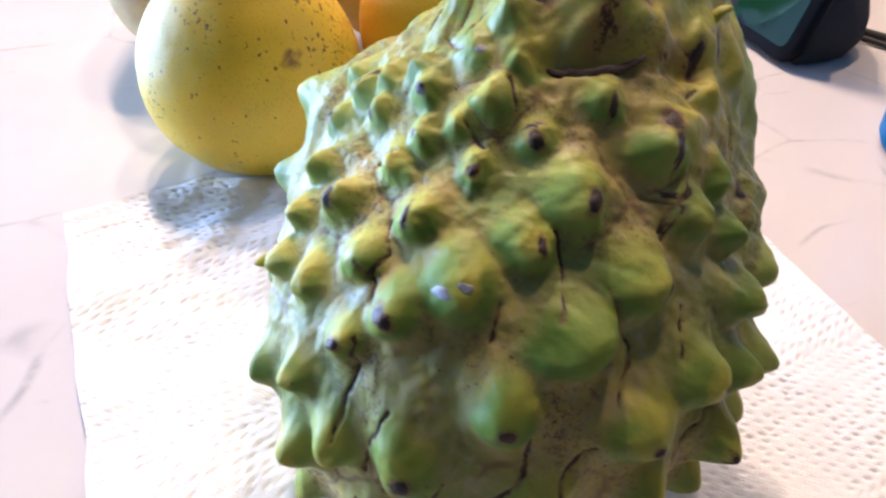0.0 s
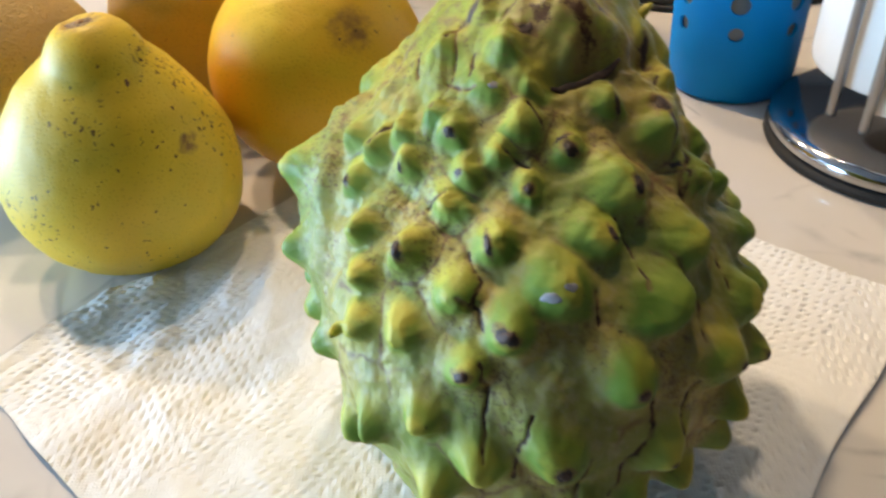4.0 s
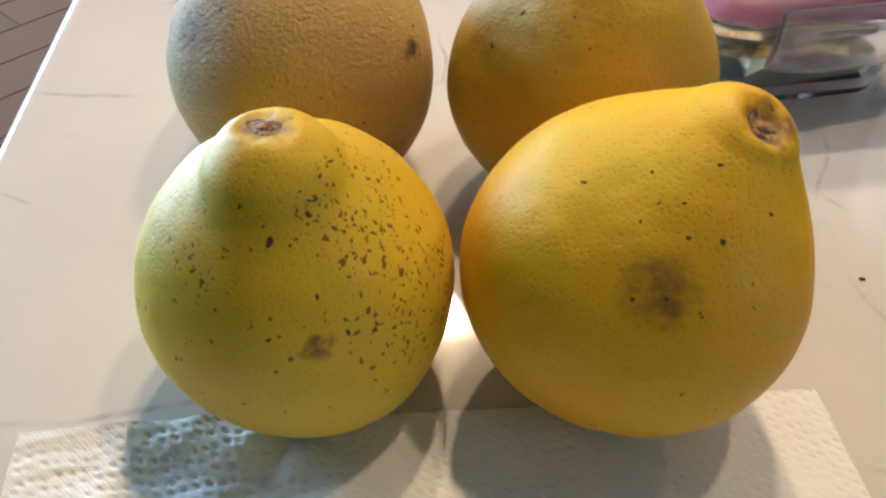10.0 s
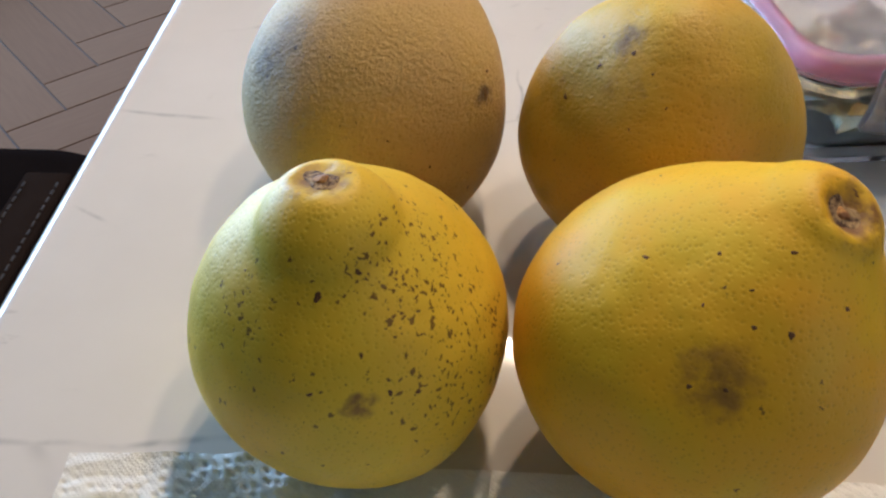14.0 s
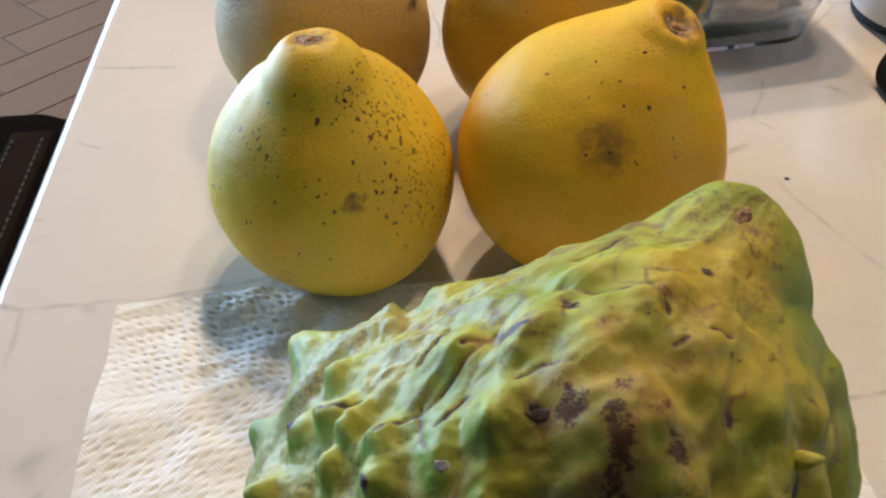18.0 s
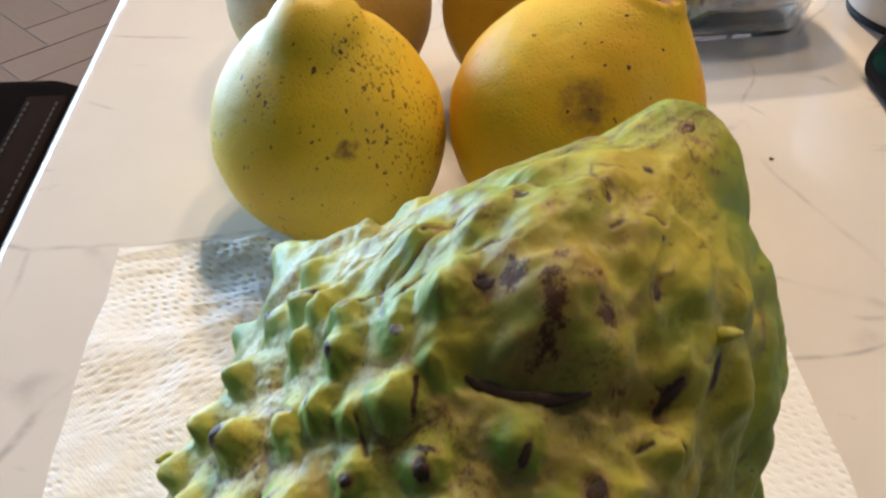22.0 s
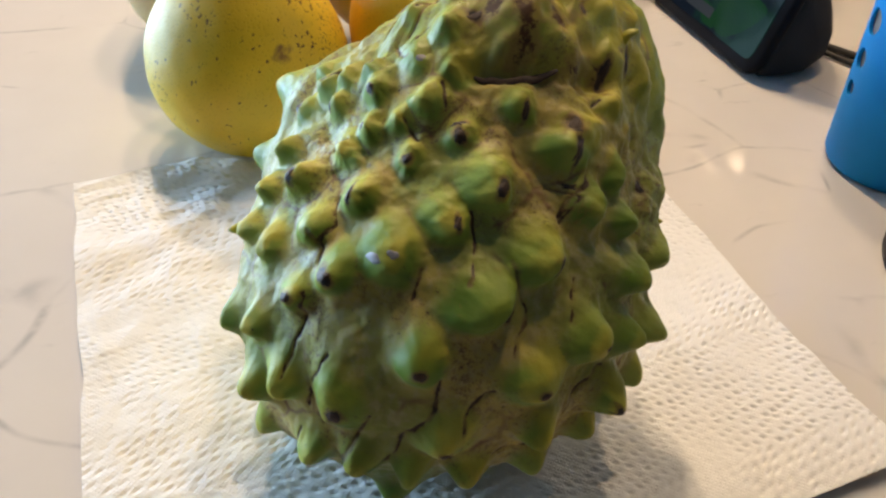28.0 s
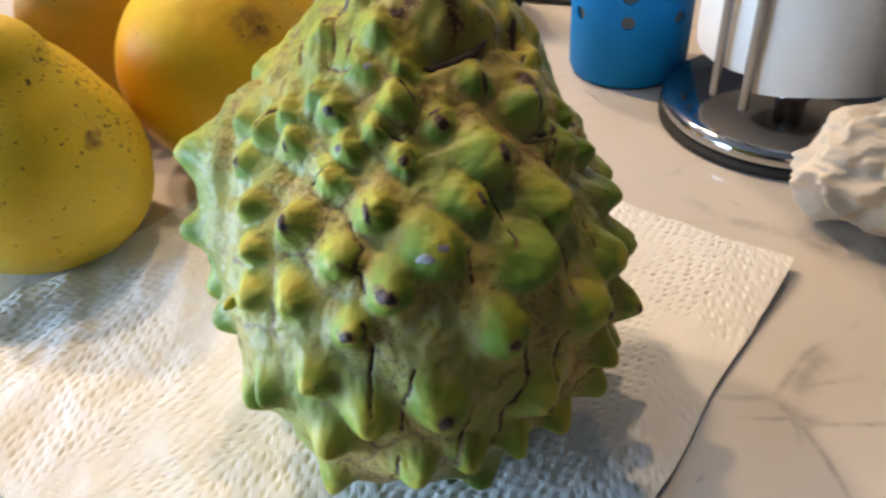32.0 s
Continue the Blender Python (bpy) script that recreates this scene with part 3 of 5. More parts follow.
class Body:
    """A round body: the hull of balls strung along an axis, seen from a point on it."""

    def __init__(self, base, axis, length, radii, centre, n=60):
        self.a = np.array(axis) / np.linalg.norm(axis)
        u = np.linspace(0, 1, n)
        knots = np.linspace(0, 1, len(radii))
        r = np.interp(u, knots, radii)
        self.z, self.r = u * length - centre, np.convolve(np.pad(r, 4, mode="edge"), np.ones(9) / 9, "valid")
        self.o = np.array(base) + centre * self.a

    def reach(self, d):
        k = d[..., 2:3] * self.z
        q = k * k - self.z ** 2 + self.r ** 2
        return np.where(q > 0, k + np.sqrt(np.maximum(q, 0)), -1).max(-1)


def patch_mesh(name, surface, centre_dir, radius_deg, lift, seed, stretch=1.0, turn=0.0, rings=5, n=18, dome=0.0):
    """A small irregular patch that hugs a surface given as a function of direction."""
    rng = np.random.RandomState(seed)
    c = centre_dir / np.linalg.norm(centre_dir)
    e1 = np.cross(c, (0.31, 0.2, 0.93))
    e1 /= np.linalg.norm(e1)
    e2 = np.cross(c, e1)
    a = np.arange(n) * 2 * math.pi / n
    outline = 1 + 0.16 * np.sin(a * 2 + rng.rand() * 6) + 0.12 * np.sin(a * 3 + rng.rand() * 6) + 0.07 * np.sin(a * 5 + rng.rand() * 6)
    rr = np.tan(math.radians(radius_deg)) * np.linspace(0.02, 1, rings)[:, None] * outline
    x, y = rr * np.cos(a) * stretch, rr * np.sin(a)
    ct, st = math.cos(turn), math.sin(turn)
    x, y = x * ct - y * st, x * st + y * ct
    d = c + x[..., None] * e1 + y[..., None] * e2
    d /= np.linalg.norm(d, axis=-1, keepdims=True)
    t = np.linspace(0, 1, rings)[:, None] * np.ones(n)
    return grid_mesh(name, surface(d, np.where(t > 0.99, -0.0002, lift + dome * (1 - t ** 2))), True)


def pomelo(base, spheres_axis, length, radii, squash_z, material, label, pit=(0.0060, 0.0028), lean_pit=(0, 0), lumps=(), seed=0, fine=(150, 220), marks=()):
    """A pomelo: smooth body, stem pit with a woody scar, settled flat where it rests."""
    body = Body(base, spheres_axis, length, radii, length * 0.25)
    foot = np.array((body.o[0], body.o[1], 0.0))
    a = body.a
    e = np.cross(a, (0, 1, 0))
    e /= np.linalg.norm(e)
    f = np.cross(a, e)
    pit_dir = unit(lean_pit[0], lean_pit[1])

    def surface(d, lift=0.0):
        r = body.reach(d)
        flat = d.reshape(-1, 3)
        r = r + (0.0010 * fbm(flat * 1.0 + seed, 2.2, 3) + 0.00008 * fbm(flat + seed, 14, 2)).reshape(r.shape)
        for th, ph, h in lumps[1:]:
            w = lumps[0]
            g = np.degrees(np.arccos(np.clip(d @ unit(th, ph), -1, 1)))
            r = r + h / 1000 * np.exp(-(g / w) ** 2 / 2)
        if pit[0]:
            g = np.arccos(np.clip(d @ pit_dir, -1, 1)) * body.reach(pit_dir)
            ripple = 1 + 0.25 * fbm(flat * 1.0 + seed + 3, 9, 2).reshape(r.shape)
            r = r - pit[1] * np.exp(-(g / (pit[0] * ripple)) ** 4) + 0.0003 * np.exp(-((g - pit[0] * 1.5) / (pit[0] * 0.5)) ** 2)
        p = (r + lift)[..., None] * d
        w = body.o + p[..., 0:1] * e + p[..., 1:2] * f + p[..., 2:3] * a
        z = w[..., 2]
        w[..., 2] = np.where(z < 0.006, 0.006 * np.exp(np.minimum((z - 0.006) / 0.006, 0)) - 0.0006, z) + 0.0012
        return w - foot

    ob = thing("pomelo", tuple(foot), label, "pomelo", "pomelos on the countertop")
    link_mesh("rind", grid_mesh("rind", surface(directions(*fine), 0.0), True), material, ob)
    if pit[0]:
        link_mesh("stem_scar", patch_mesh("stem_scar", surface, pit_dir, math.degrees(pit[0] * 0.60 / body.reach(pit_dir)), 0.0002, seed + 1, 1.3, 0.4, 7, 26), M_STEM_RIM, ob, "ragged dark stem scar")
        link_mesh("stem_heart", patch_mesh("stem_heart", surface, pit_dir, math.degrees(pit[0] * 0.28 / body.reach(pit_dir)), 0.0005, seed + 2, 1.1, 0, 6, 22, 0.0004), M_STEM_HEART, ob, "orange brown heart of the stem scar")
    for i, (p, size) in enumerate(marks):
        v = np.array(p) - (body.o - foot)
        c = np.array((v @ e, v @ f, v @ a))
        link_mesh("rind_scar", patch_mesh("rind_scar", surface, c, math.degrees(0.78 * size / np.linalg.norm(c)), 0.00012, seed + 5 + i, 1.5, i * 1.3, 5, 20), M_STEM if size > 0.0015 else M_POCK, ob, "small dark scar in the rind")
    return ob


def rel(p, base):
    return (p[0] - base[0], p[1] - base[1], p[2])


DOT = (0.105, 0.044, 0.015)
O1 = (-0.0884, 0.3430)
pomelo((-0.0886, 0.3436, 0.0434), (0.0025, -0.0080, 0.0479), 0.0486, (0.0511, 0.0461, 0.0393, 0.0323, 0.0259, 0.0207), 1,
       skin_material("freckled_yellow_rind", (0.66, 0.44, 0.022), (0.72, 0.48, 0.030), DOT,
                     [(rel((-0.0627, 0.3048, 0.0661), O1), 0.0062, 0.9), (rel((-0.0874, 0.3359, 0.1065), O1), 0.0125, 0.95)],
                     [((0.044, -0.008, 0.062), 0.034, 1.0), ((0.025, -0.006, 0.090), 0.029, 1.0), ((-0.042, -0.024, 0.045), 0.022, 0.8), ((-0.010, -0.034, 0.082), 0.018, 0.5), ((0.010, -0.040, 0.070), 0.026, 0.22)],
                     speck=1.6, greenish=(0.60, 0.44, 0.030)),
       "yellow pomelo with a narrow neck and many brown freckles", lean_pit=(4, 145), seed=11, marks=[((0.0136, -0.0407, 0.0684), 0.0008), ((0.0316, -0.0304, 0.0664), 0.0010), ((0.0375, -0.0252, 0.0634), 0.0010), ((0.0234, -0.0301, 0.0777), 0.0008), ((0.0178, -0.0191, 0.0951), 0.0010), ((0.0104, -0.0273, 0.0905), 0.0014)], pit=(0.0072, 0.0024),
       lumps=(24, (16, 0, 0.4), (28, 138, -1.2), (49, -170, 0.8), (55, -32, 1.5), (60, 105, 0.4), (65, -117, -2.4), (70, 20, -1.6), (79, -65, -0.7), (88, -150, 2.3),
              (101, -97, -1.3), (115, -45, 1.0), (120, 93, 2.5), (125, -130, 2.8), (131, 8, -1.4), (144, -77, 2.4), (152, 60, 1.3), (164, -162, -0.9)))
O2 = (0.0137, 0.3735)
pomelo((0.0100, 0.3727, 0.0455), (0.0205, 0.0081, 0.0532), 0.0576, (0.0455, 0.0535, 0.0462, 0.0378, 0.0293, 0.0206), 1,
       skin_material("golden_rind", (0.70, 0.40, 0.009), (0.76, 0.385, 0.007), DOT,
                     [(rel((0.0198, 0.3372, 0.0832), O2), 0.0135, 0.70), (rel((0.0225, 0.3390, 0.0780), O2), 0.009, 0.6), (rel((0.0383, 0.3768, 0.1125), O2), 0.0120, 0.97)],
                     [((0.00, -0.03, 0.09), 0.06, 0.01)], speck=0.3, greenish=(0.66, 0.46, 0.015)),
       "golden yellow pomelo leaning beside another, with a dull brown bruise", lean_pit=(6, -16), seed=23, marks=[((0.0109, -0.0308, 0.0985), 0.0008), ((0.0196, -0.0288, 0.0976), 0.0011), ((0.0298, -0.0169, 0.1000), 0.0008), ((-0.0218, -0.0191, 0.1014), 0.0009), ((-0.0029, -0.0170, 0.1084), 0.0007), ((0.0076, -0.0240, 0.1047), 0.0006), ((-0.0030, -0.0299, 0.1006), 0.0006), ((0.0142, -0.0137, 0.1109), 0.0008), ((0.0002, -0.0450, 0.0831), 0.0009), ((0.0094, -0.0430, 0.0848), 0.0008)], pit=(0.0072, 0.0045),
       lumps=(24, (28, 138, -0.7), (36, -85, -1.3), (43, 53, -3.8), (49, -170, -1.3), (55, -32, 0.4), (60, 105, -1.2), (65, -117, 0.5), (70, 20, -5.6), (74, 158, 0.8), (79, -65, 1.1),
              (83, 73, -0.6), (92, -12, -1.7), (97, 125, 1.0), (101, -97, 1.4), (106, 40, 0.7), (115, -45, 2.5), (120, 93, 2.6), (137, 145, -0.9), (144, -77, -1.1), (164, -162, -1.4)))
O3 = (-0.1373, 0.4578)
pomelo((-0.1334, 0.4482, 0.0531), (-0.0155, 0.0383, 0.0009), 0.0413, (0.0548, 0.0539, 0.0512, 0.0476), 1,
       skin_material("tan_rind", (0.50, 0.34, 0.125), (0.54, 0.37, 0.115), (0.06, 0.04, 0.025),
                     [(rel((-0.0855, 0.4445, 0.0738), O3), 0.006, 0.7), ((-0.0147, -0.0387, 0.0915), 0.019, 0.5), ((-0.0212, -0.0423, 0.0836), 0.013, 0.55), ((-0.034, -0.030, 0.080), 0.012, 0.35), ((0.0514, -0.0105, 0.0726), 0.0065, 0.9)],
                     [((-0.03, -0.03, 0.08), 0.04, 0.05)], 480, 0.0008, 0.62, 0.85, 0.5),
       "dull tan pomelo with leathery pebbled rind and grey blemishes", pit=(0.0, 0.0), seed=37, marks=[((0.0514, -0.0105, 0.0726), 0.0019), ((0.0520, -0.0040, 0.0790), 0.0010)],
       lumps=(28, (32, 138, -0.7), (41, -85, -0.6), (76, -117, 0.8), (81, 20, 1.4), (87, 158, 1.0), (104, -150, -1.0), (117, 125, 2.6), (123, -97, -1.3), (131, 40, -1.2), (139, 178, -1.8), (148, -45, -0.9)))
O4 = (-0.0210, 0.4750)
pomelo((-0.0211, 0.4758, 0.0538), (0.0009, -0.0097, 0.0300), 0.0420, (0.0541, 0.0530, 0.0500, 0.0440, 0.0340), 1,
       skin_material("ochre_rind", (0.58, 0.355, 0.030), (0.61, 0.385, 0.034), (0.07, 0.035, 0.02),
                     [(rel((-0.0342, 0.4502, 0.0899), O4), 0.008, 0.55), ((-0.0105, -0.0408, 0.0993), 0.011, 0.7), ((-0.0308, -0.0261, 0.100), 0.010, 0.95), ((-0.0166, -0.023, 0.109), 0.011, 0.8), ((-0.0396, -0.0311, 0.0869), 0.013, 0.9)],
                     [((-0.02, -0.03, 0.1), 0.04, 0.02)], 560, 0.0007, 0.5, 0.25, 0.15, greenish=(0.43, 0.32, 0.03)),
       "ochre yellow pomelo with brown scuffs behind the others", seed=41, pit=(0.0, 0.0), marks=[((-0.0146, -0.0326, 0.1152), 0.0014), ((-0.0292, -0.0312, 0.1042), 0.0017), ((-0.0398, -0.0309, 0.0834), 0.0014), ((0.0063, -0.0464, 0.0996), 0.0007), ((-0.0067, -0.0505, 0.0877), 0.0006)],
       lumps=(28, (18, 0, -9.0), (32, 138, -4.8), (41, -85, -3.0), (49, 53, -9.0), (57, -170, -4.4), (63, -32, -1.5), (70, 105, 1.4), (81, 20, -2.8), (93, -65, 1.2), (99, 73, 2.1), (123, -97, 1.3)))

# custard apple: a leaning, slightly flattened body covered in horny knobs
CA_BASE, CA_AXIS = (0.0044, 0.1520, 0.0401), (0.3765, 0.6104, 0.6969)
CA_F, CA_SQUASH = (-0.1378, -0.7070, 0.6937), 0.8128
# low swellings of the body: angle from the stem, angle round it, height in mm
LUMPS = [(14, 0, 0.8), (24, 138, -5.9), (31, -85, -3.2), (37, 53, -3.4), (43, -170, -5.8), (47, -32, 5.7), (52, 105, 1.3), (56, -117, 4.1), (60, 20, 5.6),
         (68, -65, -3.6), (71, 73, 0.8), (75, -150, -3.8), (78, -12, -6.0), (82, 125, 9.0), (85, -97, -1.1), (88, 40, -9.3), (95, -45, 3.8), (98, 93, 0.6),
         (102, -130, 3.8), (105, 8, -1.0), (109, 145, -1.3), (120, -162, 0.8), (124, -25, 6.9), (128, 113, -6.0), (133, -110, 4.0), (137, 28, 2.4), (149, -57, -3.5), (166, -142, -3.6)]
# knobs: angle from the stem, angle round it, height of the tip over the body, rise over its own foot, and width, in mm
KNOBS_CROWN = [(5, 52, 4.5, 5.0, 11), (20, 21, 1.5, 3.0, 14), (24, -51, 1.0, 4.0, 10), (27, -26, 1.5, 3.5, 10), (25, 34, 1.0, 2.5, 10), (30, -10, 2.5, 2.5, 10), (34, 12, 4.0, 3.0, 13),
               (41, -4, 5.0, 4.5, 12), (37, 27, 3.5, 4.0, 9), (35, -62, 0.0, 5.0, 9), (36, -38, -1.0, 4.0, 9), (44, 39, 1.0, 4.5, 8), (48, 17, 3.0, 6.5, 8), (46, -40, -2.5, 4.5, 8), (55, 8, -1.0, 4.5, 8), (56, 22, -0.5, 4.0, 8), (58, -13, -1.5, 4.0, 8), (31, -94, 4.5, 4.0, 11)]
KNOBS_SHOULDER = [(61, 35, 0.5, 5.0, 7), (62, -48, 0.0, 6.0, 8), (63, 68, 2.5, 6.0, 7), (62, -28, 2.0, 8.5, 12), (64, 47, 1.0, 5.0, 7), (66, 30, 0.0, 5.5, 7), (65, 12, -1.0, 4.0, 8), (67, 57, 2.0, 6.0, 7),
                  (69, -1, -2.0, 5.5, 8), (72, 44, 1.1, 5.5, 7), (71, 17, -1.0, 4.0, 7), (75, 26, 0.0, 5.5, 7), (72, 90, 11.0, 9.5, 10), (91, 92, 7.0, 7.0, 8), (71, -55, 3.0, 8.0, 8), (73, -95, 2.5, 4.5, 8)]
KNOBS_BELT = [(73, -78, 8.0, 7.2, 8), (72, -41, 3.0, 6.4, 10), (75, 64, 1.2, 4.4, 8), (78, -15, 6.5, 7.6, 11), (79, 9, -0.5, 4.0, 7), (82, -64, 7.0, 7.5, 8.5), (83, 30, 2.0, 4.8, 8), (88, -33, 6.0, 8.4, 11.5),
              (88, 58, 5.0, 6.4, 7), (89, -9, 4.4, 7.2, 11), (91, -83, 12.5, 10.5, 8), (93, 17, 5.4, 7.2, 8), (95, 41, 8.0, 8.4, 8), (99, -53, 7.0, 8.4, 11), (95, -68, 9.5, 9.0, 8.5), (102, -25, 7.0, 9.6, 14)]
KNOBS_LOWER = [(100, 55, 7.0, 6.1, 6), (102, -100, 12.0, 9.0, 7), (102, 1, 7.4, 7.9, 13), (104, 26, 7.0, 6.8, 9), (109, -72, 13.0, 11.5, 9), (112, -41, 9.5, 9.0, 12.5), (111, 55, 7.0, 6.1, 7), (111, 12, 9.0, 8.3, 10.5),
               (113, 41, 6.2, 6.1, 8), (118, -15, 8.2, 8.3, 11), (120, 23, 6.2, 6.8, 8), (121, -52, 12.0, 8.6, 8), (119, -78, 10.0, 7.9, 8)]
KNOBS_BASE = [(130, -63, 12.0, 8.4, 8), (130, 36, 7.5, 6.6, 7), (135, -1, 9.4, 8.4, 12), (132, -32, 9.0, 8.0, 11), (133, 57, 8.0, 6.6, 8), (138, -47, 12.0, 8.4, 8), (139, 20, 8.5, 7.7, 9), (144, -31, 12.0, 8.8, 8),
              (144, 36, 11.0, 8.4, 8), (148, -14, 12.0, 8.8, 8), (152, 5, 12.0, 8.8, 8), (160, 60, 10.0, 7.7, 8), (163, -60, 10.0, 7.7, 8), (136, 76, 8.0, 7.0, 8)]
# dry scars on the skin: angle from the stem, angle round it, length and width in mm, turn
SCARS = [(94, 41, 5.5, 2.6, 80), (75, 65, 3.4, 2.4, 60), (66, 30, 3.0, 1.8, 20), (72, 46, 3.2, 2.0, 70), (79, 9, 3.0, 2.8, 0), (69, -1, 4.6, 3.0, 30), (93, 18, 6.0, 1.8, 75), (78, -16, 4.8, 2.6, 80), (62, -30, 7.0, 2.0, 60),
         (89, -10, 4.2, 1.6, 60), (120, 23, 3.6, 2.4, 0), (111, 13, 5.5, 2.8, 20), (102, -29, 5.0, 1.8, 80), (88, -36, 4.6, 2.8, 80), (119, -16, 2.8, 2.6, 0), (135, -2, 3.6, 3.0, 0), (112, -42, 2.4, 2.0, 0)]
SCARS_MORE = [(132, -32, 2.6, 2.0, 0), (110, -72, 6.0, 1.4, 20), (99, -54, 2.2, 1.6, 0), (57, -66, 4.0, 2.6, 60), (37, 29, 5.0, 3.0, 150), (58, -14, 4.0, 1.6, 70), (69, -33, 4.4, 1.4, 10), (57, -27, 5.0, 3.4, 60), (75, 27, 2.6, 1.8, 20),
              (81, 34, 4.0, 1.2, 160), (44, 11, 5.5, 2.2, 10), (39, -36, 5.0, 2.6, 70), (33, -47, 6.0, 3.0, 80), (17, 3, 2.0, 1.6, 0), (30, 25, 4.0, 1.4, 10), (31, -20, 3.0, 1.6, 60), (66, 1, 4.5, 1.2, 150)]
# splits and creases, each a line of angles from the stem and round it
CRACKS_CROWN = [((54, 30), (56, 24)), ((51, 34), (45, 33), (37, 35)), ((28, 33), (27, 26), (24, 12), (25, 5)), ((28, -2), (24, -4), (23, -14)), ((39, -27), (39, -36), (42, -37)), ((32, 58), (29, 54), (26, 55)),
                ((22, 47), (19, 46), (15, 51)), ((42, 37), (38, 34), (35, 32)), ((51, 35), (54, 29), (56, 25)), ((47, 49), (43, 50), (40, 52)), ((26, -1), (24, -5)), ((42, 19), (39, 17), (38, 12))]
CRACKS_SHOULDER = [((59, 10), (63, 6)), ((83, 37), (79, 31)), ((52, -33), (49, -33), (46, -35)), ((44, -37), (44, -40), (46, -44)), ((61, -36), (66, -37), (72, -34), (77, -33)), ((70, 15), (73, 9)), ((67, 57), (61, 52), (57, 50)),
                   ((60, 37), (55, 35), (51, 34)), ((52, 26), (49, 26), (46, 27)), ((71, -28), (71, -36), (78, -34)), ((85, -12), (91, -16), (100, -18)), ((95, 24), (102, 20), (107, 22))]
CRACKS_LOWER = [((105, 24), (108, 20), (112, 19)), ((118, 19), (125, 18), (136, 18)), ((92, -25), (100, -33), (109, -34)), ((120, -21), (127, -25), (136, -22), (146, -23)), ((117, -34), (125, -31), (129, -35), (138, -40)),
                ((104, -64), (112, -60), (125, -58), (132, -50)), ((149, 12), (161, 19)), ((135, -11), (145, -9), (157, -8)), ((89, -42), (98, -44)), ((102, -7), (109, -8)), ((127, 6), (134, 9), (143, 10))]

# browned patches of the crown, some painting in the shade of the fold by the gash:
# angle from the stem, angle round it, width in degrees, depth of colour
BROWN = [(46, -6, 3.2, 0.90), (42, -3, 2.2, 0.85), (41, 0.5, 1.6, 0.85), (37, 2, 1.5, 0.75), (40, 10, 6.0, 0.50), (36, -6.5, 1.5, 0.70), (38.5, -10.5, 1.8, 0.80), (38, -4, 1.2, 0.55), (39, -14, 2.0, 0.70), (28, -5, 2.6, 0.70),
         (42.5, 6, 2.6, 0.60), (32, 13, 1.6, 0.55), (34.5, -16.5, 2.2, 0.55), (41, -30, 4.5, 0.52), (48, -20, 4.0, 0.50), (42.5, -24, 3.0, 0.60), (68, -1, 4.0, 0.45), (57, -27, 4.0, 0.50), (72, -35, 4.0, 0.50)]


